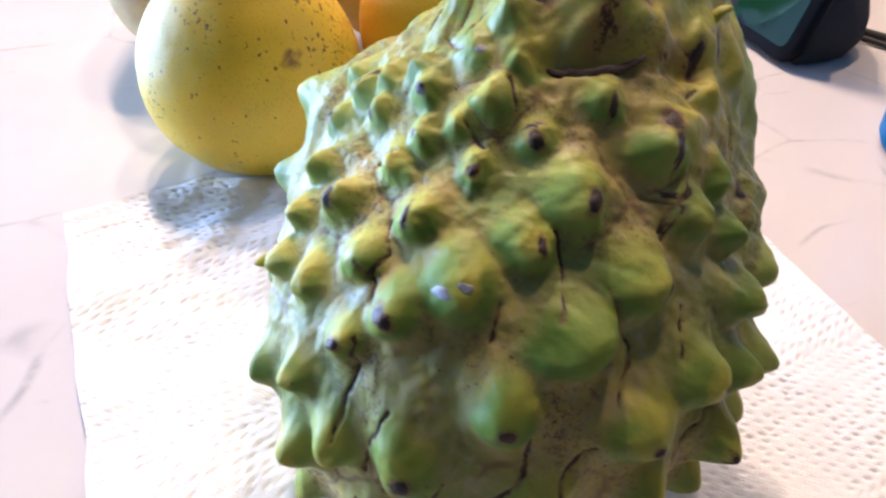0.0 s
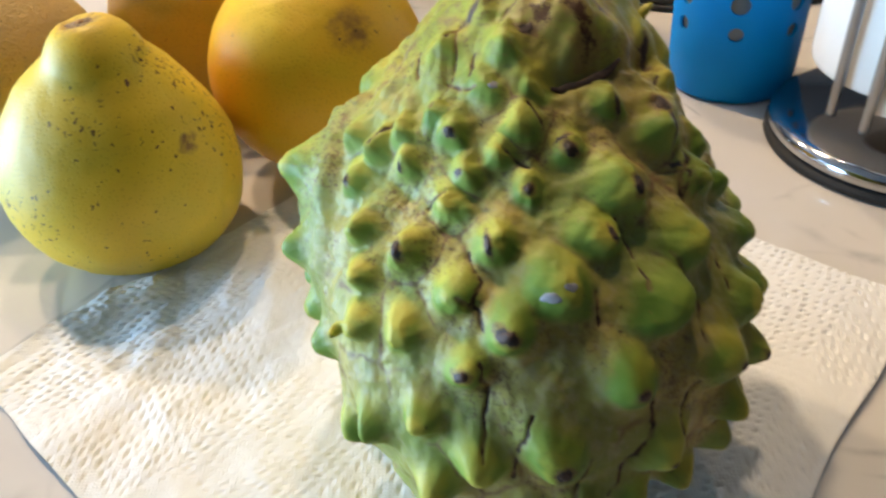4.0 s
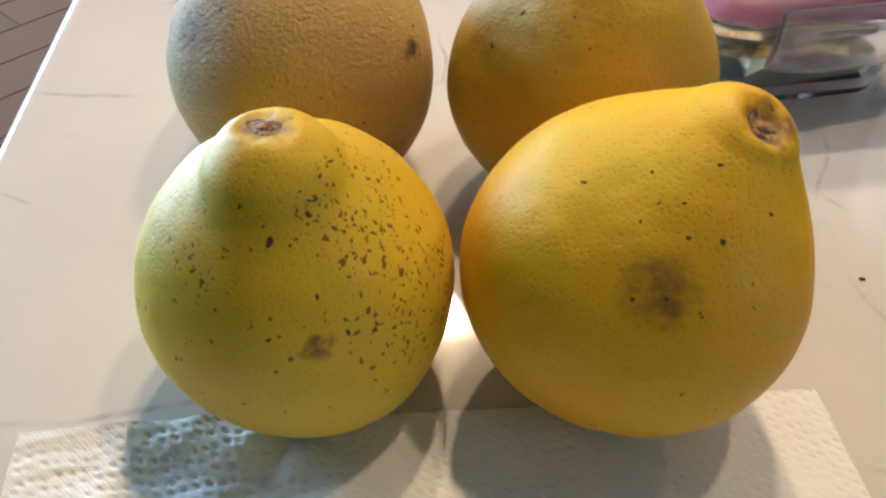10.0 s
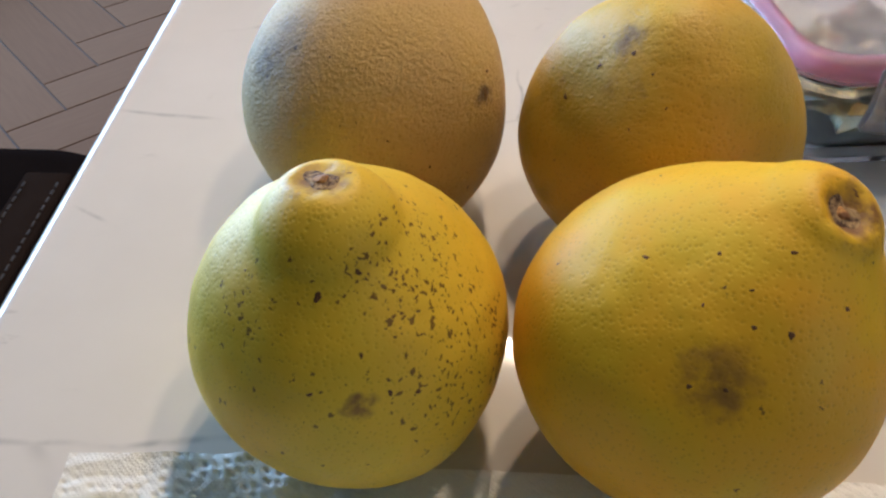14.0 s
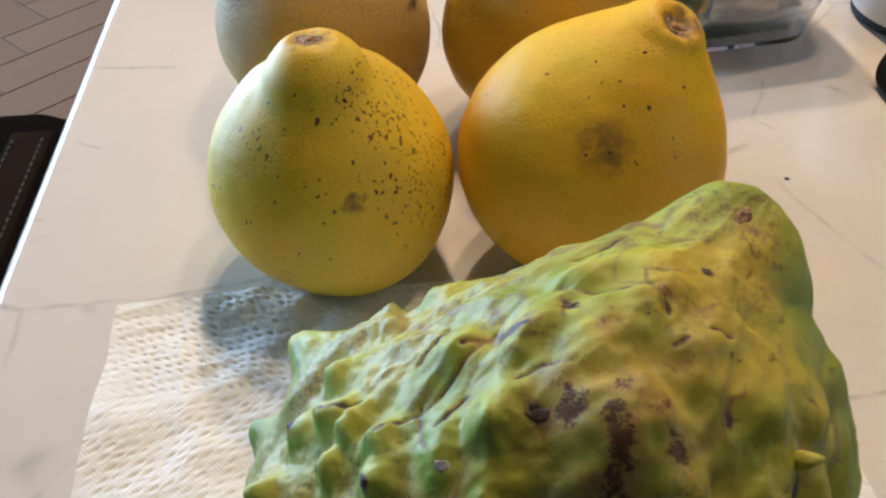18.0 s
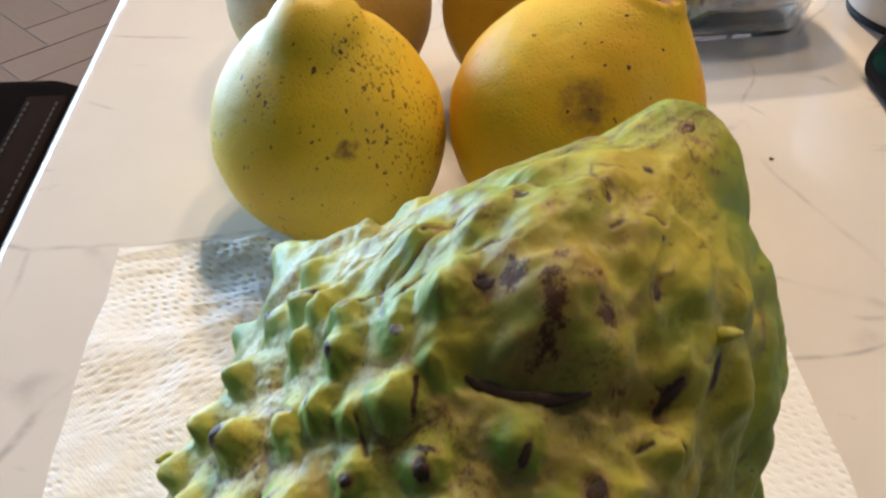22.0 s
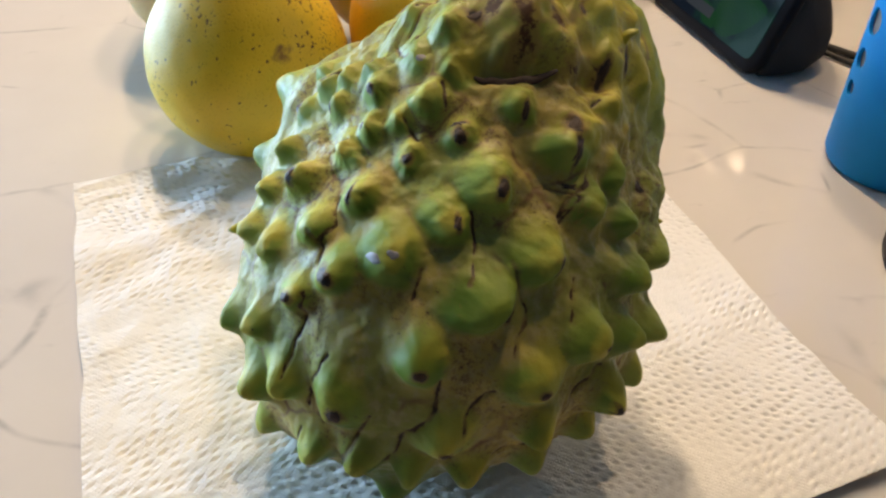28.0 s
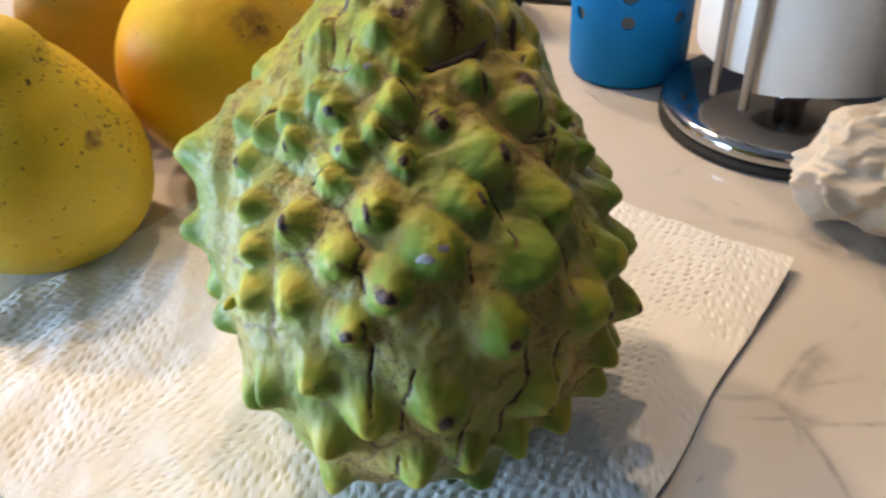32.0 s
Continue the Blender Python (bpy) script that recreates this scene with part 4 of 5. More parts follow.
def custard_apple():
    body = Body(CA_BASE, CA_AXIS, 0.1256, (0.0437, 0.0592, 0.0652, 0.0636, 0.0582, 0.0501, 0.0434, 0.0311, 0.0200), 0.035)
    a = body.a
    f = np.array(CA_F)
    f = f - a * (f @ a)
    f /= np.linalg.norm(f)
    e = np.cross(f, a)
    foot = np.array((0.018, 0.172, 0.0))
    knobs = [list(map(float, kn)) for kn in KNOBS_CROWN + KNOBS_SHOULDER + KNOBS_BELT + KNOBS_LOWER + KNOBS_BASE]
    # the far side carries the same kind of knobs on an even spiral
    have = unit(np.array([kn[0] for kn in knobs]), np.array([kn[1] for kn in knobs]))
    rng = np.random.RandomState(5)
    for i in range(150):
        zc = 1 - 2 * (i + 0.5) / 150
        th, ph = math.degrees(math.acos(zc)), (i * 137.508) % 360
        d = unit(th + rng.uniform(-3, 3), ph + rng.uniform(-3, 3))
        behind = abs((ph + 5 + 180) % 360 - 180) > 88 or th > 152
        if th > 16 and behind and np.degrees(np.arccos(np.clip(have @ d, -1, 1))).min() > 13.5:
            knobs.append([th, ph, 1 + 5 * min(1, th / 130), 4 + 4 * min(1, th / 130), 9.0])
            have = np.vstack([have, d])
    tab = np.array(knobs)
    # the tips lean a little from the middle of their feet
    over = np.clip((8 - tab[:, 1]) / 30, 0, 1) * np.clip((tab[:, 1] + 100) / 30, 0, 1) * np.clip((tab[:, 0] - 66) / 12, 0, 1) * np.clip((112 - tab[:, 0]) / 8, 0, 1)
    tip_d = unit(tab[:, 0], tab[:, 1])
    kd = unit(tab[:, 0] + 1.5 * over, tab[:, 1] + 4.5 * over)
    lean_d = tip_d - kd
    foot_h, kh, kw = (tab[:, 2] - tab[:, 3]) / 1000, tab[:, 3] / 1000, tab[:, 4] / 1000
    high = np.clip((92 - tab[:, 0]) / 30, 0, 1)          # 1 for the flat scales near the stem
    up = np.array((0, 0, 1.0)) - kd * kd[:, 2:3]
    up /= np.linalg.norm(up, axis=1, keepdims=True)
    side = np.cross(kd, up)
    skew = rng.uniform(-0.5, 0.5, len(knobs))
    lump_d = unit(np.array([q[0] for q in LUMPS]), np.array([q[1] for q in LUMPS]))
    lump_h = np.array([q[2] for q in LUMPS]) / 1000
    lines = []
    for group, depth in ((CRACKS_CROWN, 0.9), (CRACKS_SHOULDER, 1.0), (CRACKS_LOWER, 1.0)):
        for ln in group:
            pts = unit(np.array([q[0] for q in ln], float), np.array([q[1] for q in ln], float))
            lines += [(p, q, depth) for p, q in zip(pts, pts[1:])]
    # the long fold under the crown, in which the gash lies
    fold_pts = unit(np.array((54.0, 51, 48, 44, 42, 41)), np.array((6.0, -3, -14, -22, -30, -38)))
    fold_segs = list(zip(fold_pts, fold_pts[1:]))
    bulge_d = unit(39, 2)

    def line_off(q, p0, p1):
        ab = p1 - p0
        s = np.clip(((q - p0) @ ab) / (ab @ ab), 0, 1)
        return np.degrees(np.linalg.norm(q - p0 - s[:, None] * ab, axis=1)), s

    def field_of(d):
        """Radius, and for the paint: nearness to a tip, the stem side of a knob, seams, splits."""
        r0 = body.reach(d)
        g = np.degrees(np.arccos(np.clip(d @ lump_d.T, -1, 1)))
        r0 = r0 + np.exp(-(g / 21) ** 2 / 2) @ lump_h
        wob = 0.024 * np.stack([fbm(d, 8, 2), fbm(d + 7, 8, 2), fbm(d + 13, 8, 2)], 1) + 0.004 * np.stack([fbm(d + 2, 24, 2), fbm(d + 9, 24, 2), fbm(d + 15, 24, 2)], 1)
        q = d + wob
        q /= np.linalg.norm(q, axis=1, keepdims=True)
        c = q @ kd.T
        cu, cs = (q @ up.T) * r0[:, None], (q @ side.T) * r0[:, None]
        cs = cs + skew * cu * 0.6
        # long slope towards the stem, steep towards the base
        lean = 0.5 + 0.5 * np.tanh(cu / (0.30 * kw))
        x = np.sqrt((cu * (1.10 + 0.40 * high - (0.24 + 0.68 * high) * lean)) ** 2 + cs ** 2) / kw
        x = np.where(c > 0.4, x, 9)
        cone = 0.74 * np.exp(-(x / 0.60) ** 2.5) + 0.26 * np.exp(-(x / 0.98) ** 2.0)
        two = np.partition(x, 1, axis=1)[:, :2]
        near = x.argmin(1)
        pyr = np.clip((two[:, 1] - two[:, 0]) / (two[:, 1] + two[:, 0] + 1e-6), 0, 1)
        rows = np.arange(len(d))
        hk = kh * cone * (0.92 - 0.14 * high)
        rise = (hk ** 2.4).sum(1) ** (1 / 2.4)
        wgt = np.exp(-(x / 0.85) ** 2) + 1e-5 * (x < 8) + 1e-9
        ground = (wgt * foot_h).sum(1) / wgt.sum(1)
        kmean = (wgt * kh).sum(1) / wgt.sum(1)
        scale_w = (wgt * (0.10 + 0.16 * high)).sum(1) / wgt.sum(1)
        disp = ground + rise + kmean * scale_w * pyr ** 1.3
        seam = np.clip(1 - pyr / 0.16, 0, 1)
        share = hk ** 2.4
        share = share / (share.sum(1, keepdims=True) + 1e-15)
        shift = (share * cone ** 1.3) @ lean_d
        d = d + shift
        d = d / np.linalg.norm(d, axis=1, keepdims=True)
        crown_w = np.clip((d[:, 2] - 0.30) / 0.30, 0, 1)
        disp = disp + 0.0006 * fbm(d, 20, 2) + 0.00022 * fbm(d + 3, 48, 2) + crown_w * (0.0024 * fbm(d + 1.3, 6.0, 2) + 0.0013 * fbm(d + 4.4, 13, 2))
        # scales near the stem run on as long folds
        rho = np.sqrt(1 - np.clip(d[:, 2], -1, 1) ** 2) + 1e-6
        run = np.stack([d[:, 0] / rho * 2.3, d[:, 1] / rho * 2.3, d[:, 2] * 2.4], 1) + wob * 6
        ridged = 1 - 2 * np.abs(fbm(run + 5.1, 1.7, 2))
        disp = disp + crown_w * 0.0012 * (ridged - 0.3) * np.clip(rho / 0.35, 0, 1)
        q2 = d + 0.016 * np.stack([fbm(d + 31, 14, 3), fbm(d + 37, 14, 3), fbm(d + 43, 14, 3)], 1)
        deg = 0.058 / r0
        crack = np.zeros(len(d))
        for p0, p1, depth in lines:
            off, _ = line_off(q2, p0, p1)
            crack = np.maximum(crack, depth * np.exp(-(off / (0.62 * deg)) ** 2))
        hollow = np.zeros(len(d))
        for p0, p1 in fold_segs:
            off, _ = line_off(q2, p0, p1)
            hollow = np.maximum(hollow, np.exp(-(off / 2.6) ** 2))
        disp = disp - 0.0008 * crack - 0.0040 * hollow + 0.0026 * np.exp(-(np.degrees(np.arccos(np.clip(d @ bulge_d, -1, 1))) / 9.0) ** 2)
        tipk = cone[rows, near]
        flank = np.clip(cu[rows, near] / (kw[near] * 0.45), -1, 1) * np.clip(tipk * 2.0, 0, 1)
        return r0 + disp, tipk, flank, seam, crack, d[:, 0], d[:, 1], d[:, 2]

    def field(d):
        shape, flat = d.shape[:-1], d.reshape(-1, 3)
        got = [field_of(flat[i:i + 24000]) for i in range(0, len(flat), 24000)]
        return [np.concatenate(v).reshape(shape) for v in zip(*got)]

    def place(d, r):
        p = r[..., None] * d
        w = body.o + p[..., 0:1] * e + CA_SQUASH * p[..., 1:2] * f + p[..., 2:3] * a
        z = w[..., 2]
        w[..., 2] = np.where(z < 0.008, 0.008 * np.exp(np.minimum((z - 0.008) / 0.008, 0)), z) + 0.0022
        return w - foot

    def surface(want, lift=0.0):
        """The place on the skin that lies in a wanted direction."""
        d = want
        for _ in range(4):
            got = np.stack(field(d)[5:], -1)
            d = d + 0.8 * (want - got)
            d = d / np.linalg.norm(d, axis=-1, keepdims=True)
        return place(want, field(d)[0] + lift)

    ob = thing("custard_apple", tuple(foot), "large green custard apple with knobby skin, yellow knobs and dark tips", "custard apple")
    d = directions(470, 700)
    r, tipk, flank, seam, crack, *went = field(d)
    d = np.stack(went, -1)
    me = grid_mesh("skin", place(d, r), True)
    th = np.degrees(np.arccos(d[..., 2]))
    crown = np.clip(1 - (th - 34) / 26, 0, 1)
    off = lambda t, p: np.degrees(np.arccos(np.clip(d @ unit(t, p), -1, 1)))
    brown = np.zeros(th.shape)
    for t, p, width, depth in BROWN:
        brown = brown + depth * np.exp(-(off(t, p) / width) ** 2)
    ochre = np.maximum(np.exp(-(off(38, 0) / 9.0) ** 2), 0.75 * np.exp(-(off(36, -16) / 7.0) ** 2))
    scorch = np.zeros(th.shape)
    for t, p, lg, wd, turn in SCARS + SCARS_MORE:
        c = unit(t, p)
        eu = np.array((0, 0, 1.0)) - c * c[2]
        eu /= np.linalg.norm(eu)
        es = np.cross(c, eu)
        rc = float(body.reach(c)) * 1000
        u, v = d @ eu * rc, d @ es * rc
        ct, st = math.cos(radians(turn)), math.sin(radians(turn))
        u, v = u * st + v * ct, u * ct - v * st
        scorch = np.maximum(scorch, np.where(d @ c > 0.9, np.exp(-((u / (lg * 0.74)) ** 2 + (v / (wd * 0.74)) ** 2)), 0))
    for nm, arr in (("tip", tipk), ("flank", flank), ("seam", seam), ("crown", crown), ("crack", crack), ("scorch", scorch), ("brown", np.clip(brown, 0, 1)), ("ochre", ochre)):
        me.attributes.new(nm, "FLOAT", "POINT").data.foreach_set("value", arr.ravel().astype(np.float32))
    link_mesh("skin", me, M_CUSTARD, ob)
    # dark dry scars on the knob tips
    for i, (t, p, lg, wd, turn) in enumerate(SCARS + SCARS_MORE):
        c = unit(t, p)
        size = math.degrees(0.44 * wd / 1000 / float(body.reach(c)))
        m = patch_mesh("tip_scar", surface, c, size, 0.00012, i + 3, lg / wd, radians(turn), 5, 18, 0.00012)
        link_mesh("tip_scar", m, M_SCAR, ob, "dry dark tip scar" if i == 0 else "")
    for t, p, s in ((56, 19, 0.9), (103.5, 4, 1.4), (101, 0, 1.0)):
        link_mesh("pale_scar", patch_mesh("pale_scar", surface, unit(t, p), s, 0.0002, int(t), 1.5), M_PALE, ob, "pale grey scuff on the skin")
    # black dried gash across the crown
    gash = [surface(unit(53.0 - 7.5 * q + 1.6 * math.sin(q * math.pi), 3.5 - 22 * q), 0.0006 - 0.0004 * abs(q - 0.5)) for q in np.linspace(0, 1, 22).tolist()]
    bm = bmesh.new()
    loops = []
    for i, gp in enumerate(gash):
        s = i / 21
        wr = 0.0002 + 0.0013 * math.sin(math.pi * (0.06 + 0.88 * s)) * (1 + 0.2 * math.sin(9 * s))
        c = Vector(gp)
        t = (Vector(gash[min(i + 1, 21)]) - Vector(gash[max(i - 1, 0)])).normalized()
        u = t.cross(Vector(f)).normalized()
        v = t.cross(u)
        loops.append([c + wr * (math.cos(k2 * math.pi / 5) * u + 0.30 * math.sin(k2 * math.pi / 5) * v) for k2 in range(10)])
    loft(bm, loops)
    part("dried_gash", bm, M_SCAR, ob, "black shrivelled gash in the skin")
    # small dark brown patch at the tip of the short stem
    link_mesh("stem_end", patch_mesh("stem_end", surface, unit(7, 10), 0.9, 0.0003, 3, 1.3, 0.0, 6, 20, 0.0003), M_STEM_RIM, ob, "small dark brown patch at the stem tip")
    # small curled flaps of loose skin
    for t, p, s in ((30, -46, 0.62), (112, 60, 0.6), (62, -92, 0.40)):
        c0 = Vector(surface(unit(t, p)))
        nrm = (c0 - Vector(surface(unit(t, p), -0.01))).normalized()
        along = nrm.cross(Vector(a)).normalized()
        cross = nrm.cross(along)
        bm = bmesh.new()
        loops = []
        for q in np.linspace(0, 1, 14).tolist():
            an = q * 2.6
            c = c0 + s * (0.0045 * math.sin(an) * along + (0.0042 * (1 - math.cos(an)) - 0.0005) * nrm + 0.003 * (q - 0.5) * cross)
            wdt = s * 0.0030 * math.sin(math.pi * (0.15 + 0.75 * q))
            tn = (math.cos(an) * along + math.sin(an) * nrm).normalized()
            bn = tn.cross(cross).normalized()
            loops.append([c + wdt * math.cos(j * math.pi / 5) * cross + 0.0013 * s * math.sin(j * math.pi / 5) * bn for j in range(10)])
        loft(bm, loops)
        part("curled_flap", bm, M_FLAP, ob, "curled yellow flap of skin")
    return ob


custard_apple()


# ---- things round the fruit ----
def food_container():
    """A glass box with a clear snap lid, pink seal and foil inside."""
    ob = thing("food_container", (0.0610, 0.6180, 0.0), "clear glass food container with pink sealed snap lid and foil inside", "food container", "", "", 28.8)
    bm = bmesh.new()
    outer = [rrect(0.052, 0.040, 0.018, 0.0012), rrect(0.055, 0.043, 0.020, 0.004), rrect(0.060, 0.047, 0.022, 0.030), rrect(0.063, 0.050, 0.024, 0.050), rrect(0.066, 0.053, 0.025, 0.052), rrect(0.066, 0.053, 0.025, 0.055)]
    inner = [rrect(0.061, 0.048, 0.022, 0.055), rrect(0.060, 0.047, 0.021, 0.048), rrect(0.056, 0.043, 0.019, 0.030), rrect(0.051, 0.039, 0.017, 0.007), rrect(0.047, 0.035, 0.015, 0.005)]
    loft(bm, outer + inner)
    part("glass_box", bm, M_GLASS, ob, "clear glass box")
    bm = bmesh.new()
    loft(bm, [rrect(0.0665, 0.0535, 0.026, 0.0556), rrect(0.0695, 0.0565, 0.028, 0.0562), rrect(0.0700, 0.0570, 0.028, 0.0650), rrect(0.0685, 0.0555, 0.027, 0.0668), rrect(0.0610, 0.0480, 0.022, 0.0668),
              rrect(0.0595, 0.0465, 0.021, 0.0640), rrect(0.0300, 0.0230, 0.012, 0.0640)])
    lid = part("lid", bm, M_LID, ob, "clear plastic snap lid")
    bm = bmesh.new()
    loft(bm, [rrect(0.0585, 0.0455, 0.021, 0.0560), rrect(0.0625, 0.0495, 0.023, 0.0560), rrect(0.0625, 0.0495, 0.023, 0.0630), rrect(0.0585, 0.0455, 0.021, 0.0630), rrect(0.0585, 0.0455, 0.021, 0.0560)], False, False)
    part("seal", bm, M_GASKET, lid, "pink silicone sealing ring")
    for turn, dist, half in ((0, 0.0572, 0.035), (180, 0.0572, 0.035), (90, 0.0702, 0.024), (270, 0.0702, 0.024)):
        rows = []
        for v in np.linspace(0, 1, 12):
            w = half * (1.0 if v < 0.5 else 1.0 + 0.10 * (v - 0.5)) * (1 - 0.45 * max(0, (v - 0.86) / 0.14) ** 2)
            z = 0.0645 - 0.034 * v
            y = -dist - 0.0016 * math.sin(v * math.pi) - 0.0008
            rows.append([(u * w, y, z - 0.0035 * max(0, v - 0.6) * (1 - u * u)) for u in np.linspace(-1, 1, 17)])
        front = np.array(rows)
        back = front + np.array((0, 0.0014, 0))
        bm = bmesh.new()
        fv = [[bm.verts.new(p) for p in r] for r in front.tolist()]
        bv = [[bm.verts.new(p) for p in r] for r in back.tolist()]
        for a, flip in ((fv, False), (bv, True)):
            for i in range(11):
                for j in range(16):
                    q = (a[i][j], a[i][j + 1], a[i + 1][j + 1], a[i + 1][j])
                    bm.faces.new(q[::-1] if flip else q)
        rim = [(i, 0) for i in range(12)] + [(11, j) for j in range(1, 17)] + [(i, 16) for i in range(10, -1, -1)] + [(0, j) for j in range(15, 0, -1)]
        for (a, b), (c, d) in zip(rim, rim[1:] + rim[:1]):
            bm.faces.new((fv[a][b], bv[a][b], bv[c][d], fv[c][d]))
        bmesh.ops.recalc_face_normals(bm, faces=bm.faces)
        latch = part("latch", bm, M_LID, lid, "hinged clear plastic latch")
        part("slot", box(bmesh.new(), -half * 0.42, half * 0.42, -dist - 0.0046, -dist - 0.0026, 0.0505, 0.0545, 0.0006), M_LID, latch)
        latch.matrix_local = pose(0, 0, 0, 0, 0, turn)
    # crumpled foil parcel inside
    d = directions(11, 17)
    rng = np.random.RandomState(8)
    r = 0.94 + 0.75 * (rng.rand(11, 17) - 0.5)
    r[0], r[-1] = r[0].mean(), 0.8
    p = d * r[..., None] * np.array((0.0500, 0.0375, 0.026)) + np.array((0, 0, 0.031))
    p[..., 0] = np.clip(p[..., 0], -0.050, 0.050)
    p[..., 1] = np.clip(p[..., 1], -0.038, 0.038)
    p[..., 2] = np.clip(p[..., 2], 0.0085, 0.051)
    return ob, link_mesh("foil", grid_mesh("foil", p, True), M_FOIL, ob, "crumpled shiny foil parcel", False)


food_container()


def ceramic_jar():
    ob = thing("ceramic_jar", (0.206, 0.668, 0.0), "plain white ceramic jar with a narrow dark foot", "jar")
    part("jar_body", lathe([(0.046, 0.004), (0.0500, 0.0060), (0.0515, 0.012), (0.052, 0.06), (0.052, 0.115), (0.050, 0.119), (0.047, 0.119), (0.046, 0.110), (0.045, 0.012)]), M_CERAMIC, ob)
    part("foot", lathe([(0.0485, 0.0), (0.0490, 0.0015), (0.0490, 0.0042)]), M_RUBBER, ob, "dark foot ring")
    return ob


ceramic_jar()


def smart_display():
    """A small screen leaning back on a wedge of dark fabric."""
    bl, br = Vector((0.157, 0.567, 0)), Vector((0.198, 0.432, 0))
    mid, d = (bl + br) / 2, (br - bl).normalized()
    ob = thing("smart_display", (mid.x, mid.y, 0.0), "black smart display with a lit leafy clock screen", "smart display", "", "", math.degrees(math.atan2(d.y, d.x)))
    lean = radians(19)
    # body: rounded wedge
    bm = bmesh.new()
    loops = []
    for u in np.linspace(-1, 1, 25).tolist():
        k2 = 1 - 0.36 * abs(u) ** 8
        prof = [(0.010, 0.003), (0.038, 0.002), (0.060, 0.004), (0.070, 0.012), (0.070, 0.024), (0.064, 0.040), (0.054, 0.060), (0.046, 0.074), (0.040, 0.080), (0.034, 0.080), (0.012, 0.010)]
        loops.append([(u * 0.0715, 0.008 + (y - 0.008) * k2, 0.004 + (z - 0.004) * k2) for y, z in prof])
    loft(bm, loops)
    part("body", bm, M_FABRIC, ob, "charcoal fabric wedge body")
    m = Matrix.Rotation(-lean, 4, "X")
    stand = Matrix.Rotation(radians(90), 4, "X")

    def plate(levels, cz):
        """A plate with rounded corners, stacked from front to back, standing in the plane of the screen."""
        bm = bmesh.new()
        loft(bm, [rrect(hx, hz, rad, dep, 8) for hx, hz, rad, dep in levels])
        bmesh.ops.transform(bm, matrix=m @ Matrix.Translation((0, 0, cz)) @ stand, verts=bm.verts)
        return bm

    part("bezel", plate([(0.0715, 0.0405, 0.011, 0.0), (0.0735, 0.0425, 0.013, -0.0012), (0.0740, 0.0430, 0.0135, -0.0035), (0.0735, 0.0425, 0.013, -0.0070), (0.0700, 0.0390, 0.011, -0.0092)], 0.0465), M_BLACK, ob, "glossy black bezel")
    bm = plate([(0.0655, 0.0352, 0.006, 0.0006), (0.0655, 0.0352, 0.006, 0.0001)], 0.0470)
    screen = part("screen", bm, M_SCREEN, ob, "dark lit screen", False)

    def on_screen(name, pts, mat, lift):
        bm = bmesh.new()
        bm.faces.new([bm.verts.new(m @ Vector((x, -lift, z))) for x, z in pts])
        return part(name, bm, mat, screen, "", False)

    def leaf(cx, cz, length, width, ang):
        pts = []
        for i in range(24):
            t = 2 * math.pi * i / 24
            x, z = length * math.cos(t), width * math.sin(t) * (1 - 0.45 * math.cos(t))
            pts.append((max(-0.062, min(0.062, cx + x * math.cos(ang) - z * math.sin(ang))), max(0.0135, min(0.0815, cz + x * math.sin(ang) + z * math.cos(ang)))))
        return pts

    for q in ((0.036, 0.032, 0.024, 0.014, 0.4), (0.044, 0.066, 0.020, 0.010, 1.2), (-0.048, 0.058, 0.016, 0.010, 2.0), (-0.020, 0.074, 0.016, 0.006, 0.1), (0.006, 0.020, 0.014, 0.006, 2.7)):
        on_screen("leaf", leaf(*q), M_LEAF, 0.0009)
    on_screen("card", [(-0.020, 0.0180), (0.012, 0.0180), (0.012, 0.0250), (-0.020, 0.0250)], M_CARD, 0.0012)
    on_screen("caption_bar", [(-0.022, 0.0345), (-0.004, 0.0345), (-0.004, 0.0370), (-0.022, 0.0370)], M_CARD, 0.0012)
    fc = bpy.data.curves.new("digits", "FONT")
    fc.body, fc.size, fc.extrude = "34", 0.026, 0.0001
    fc.materials.append(M_DIGIT)
    tx = new("digits", fc)
    tx.parent = screen
    tx.matrix_local = m @ Matrix.Translation((-0.012, -0.0014, 0.043)) @ Matrix.Rotation(radians(90), 4, "X")
    bm = bmesh.new()
    loft(bm, [[m @ Vector((-0.024 + rr * 0.0062 * math.cos(t), -0.0013, 0.052 + rr * 0.0088 * math.sin(t))) for t in [2 * math.pi * i / 28 for i in range(28)]] for rr in (1.0, 0.72)], False, False)
    part("hour_shape", bm, M_DIGIT, screen, "", False)
    return ob


smart_display()

# cable from the display
bm = bmesh.new()
tube(bm, [(0.236, 0.505, 0.006), (0.252, 0.497, 0.004), (0.275, 0.480, 0.0026), (0.300, 0.455, 0.0026), (0.335, 0.430, 0.0026), (0.390, 0.420, 0.0026), (0.480, 0.430, 0.0026)], 0.0024)
tagged(part("power_cable", bm, M_RUBBER, None), "thin black power cable lying on the countertop", "cable")
bm = bmesh.new()
tube(bm, [(0.240, 0.492, 0.0050), (0.262, 0.476, 0.0030), (0.292, 0.444, 0.0022), (0.330, 0.415, 0.0022), (0.400, 0.398, 0.0022), (0.480, 0.400, 0.0022)], 0.0019)
tagged(part("power_cable", bm, M_RUBBER, None), "thin black power cable lying on the countertop", "cable")

sp = thing("speaker", (0.385, 0.650, 0.0), "round black speaker with dark fabric side", "speaker")
part("shell", lathe([(0.040, 0.0), (0.052, 0.002), (0.060, 0.010), (0.063, 0.030), (0.063, 0.075), (0.056, 0.090), (0.030, 0.094)]), M_FABRIC, sp)
part("foot", lathe([(0.036, -0.0), (0.041, 0.0005), (0.041, 0.002)]), M_RUBBER, sp)


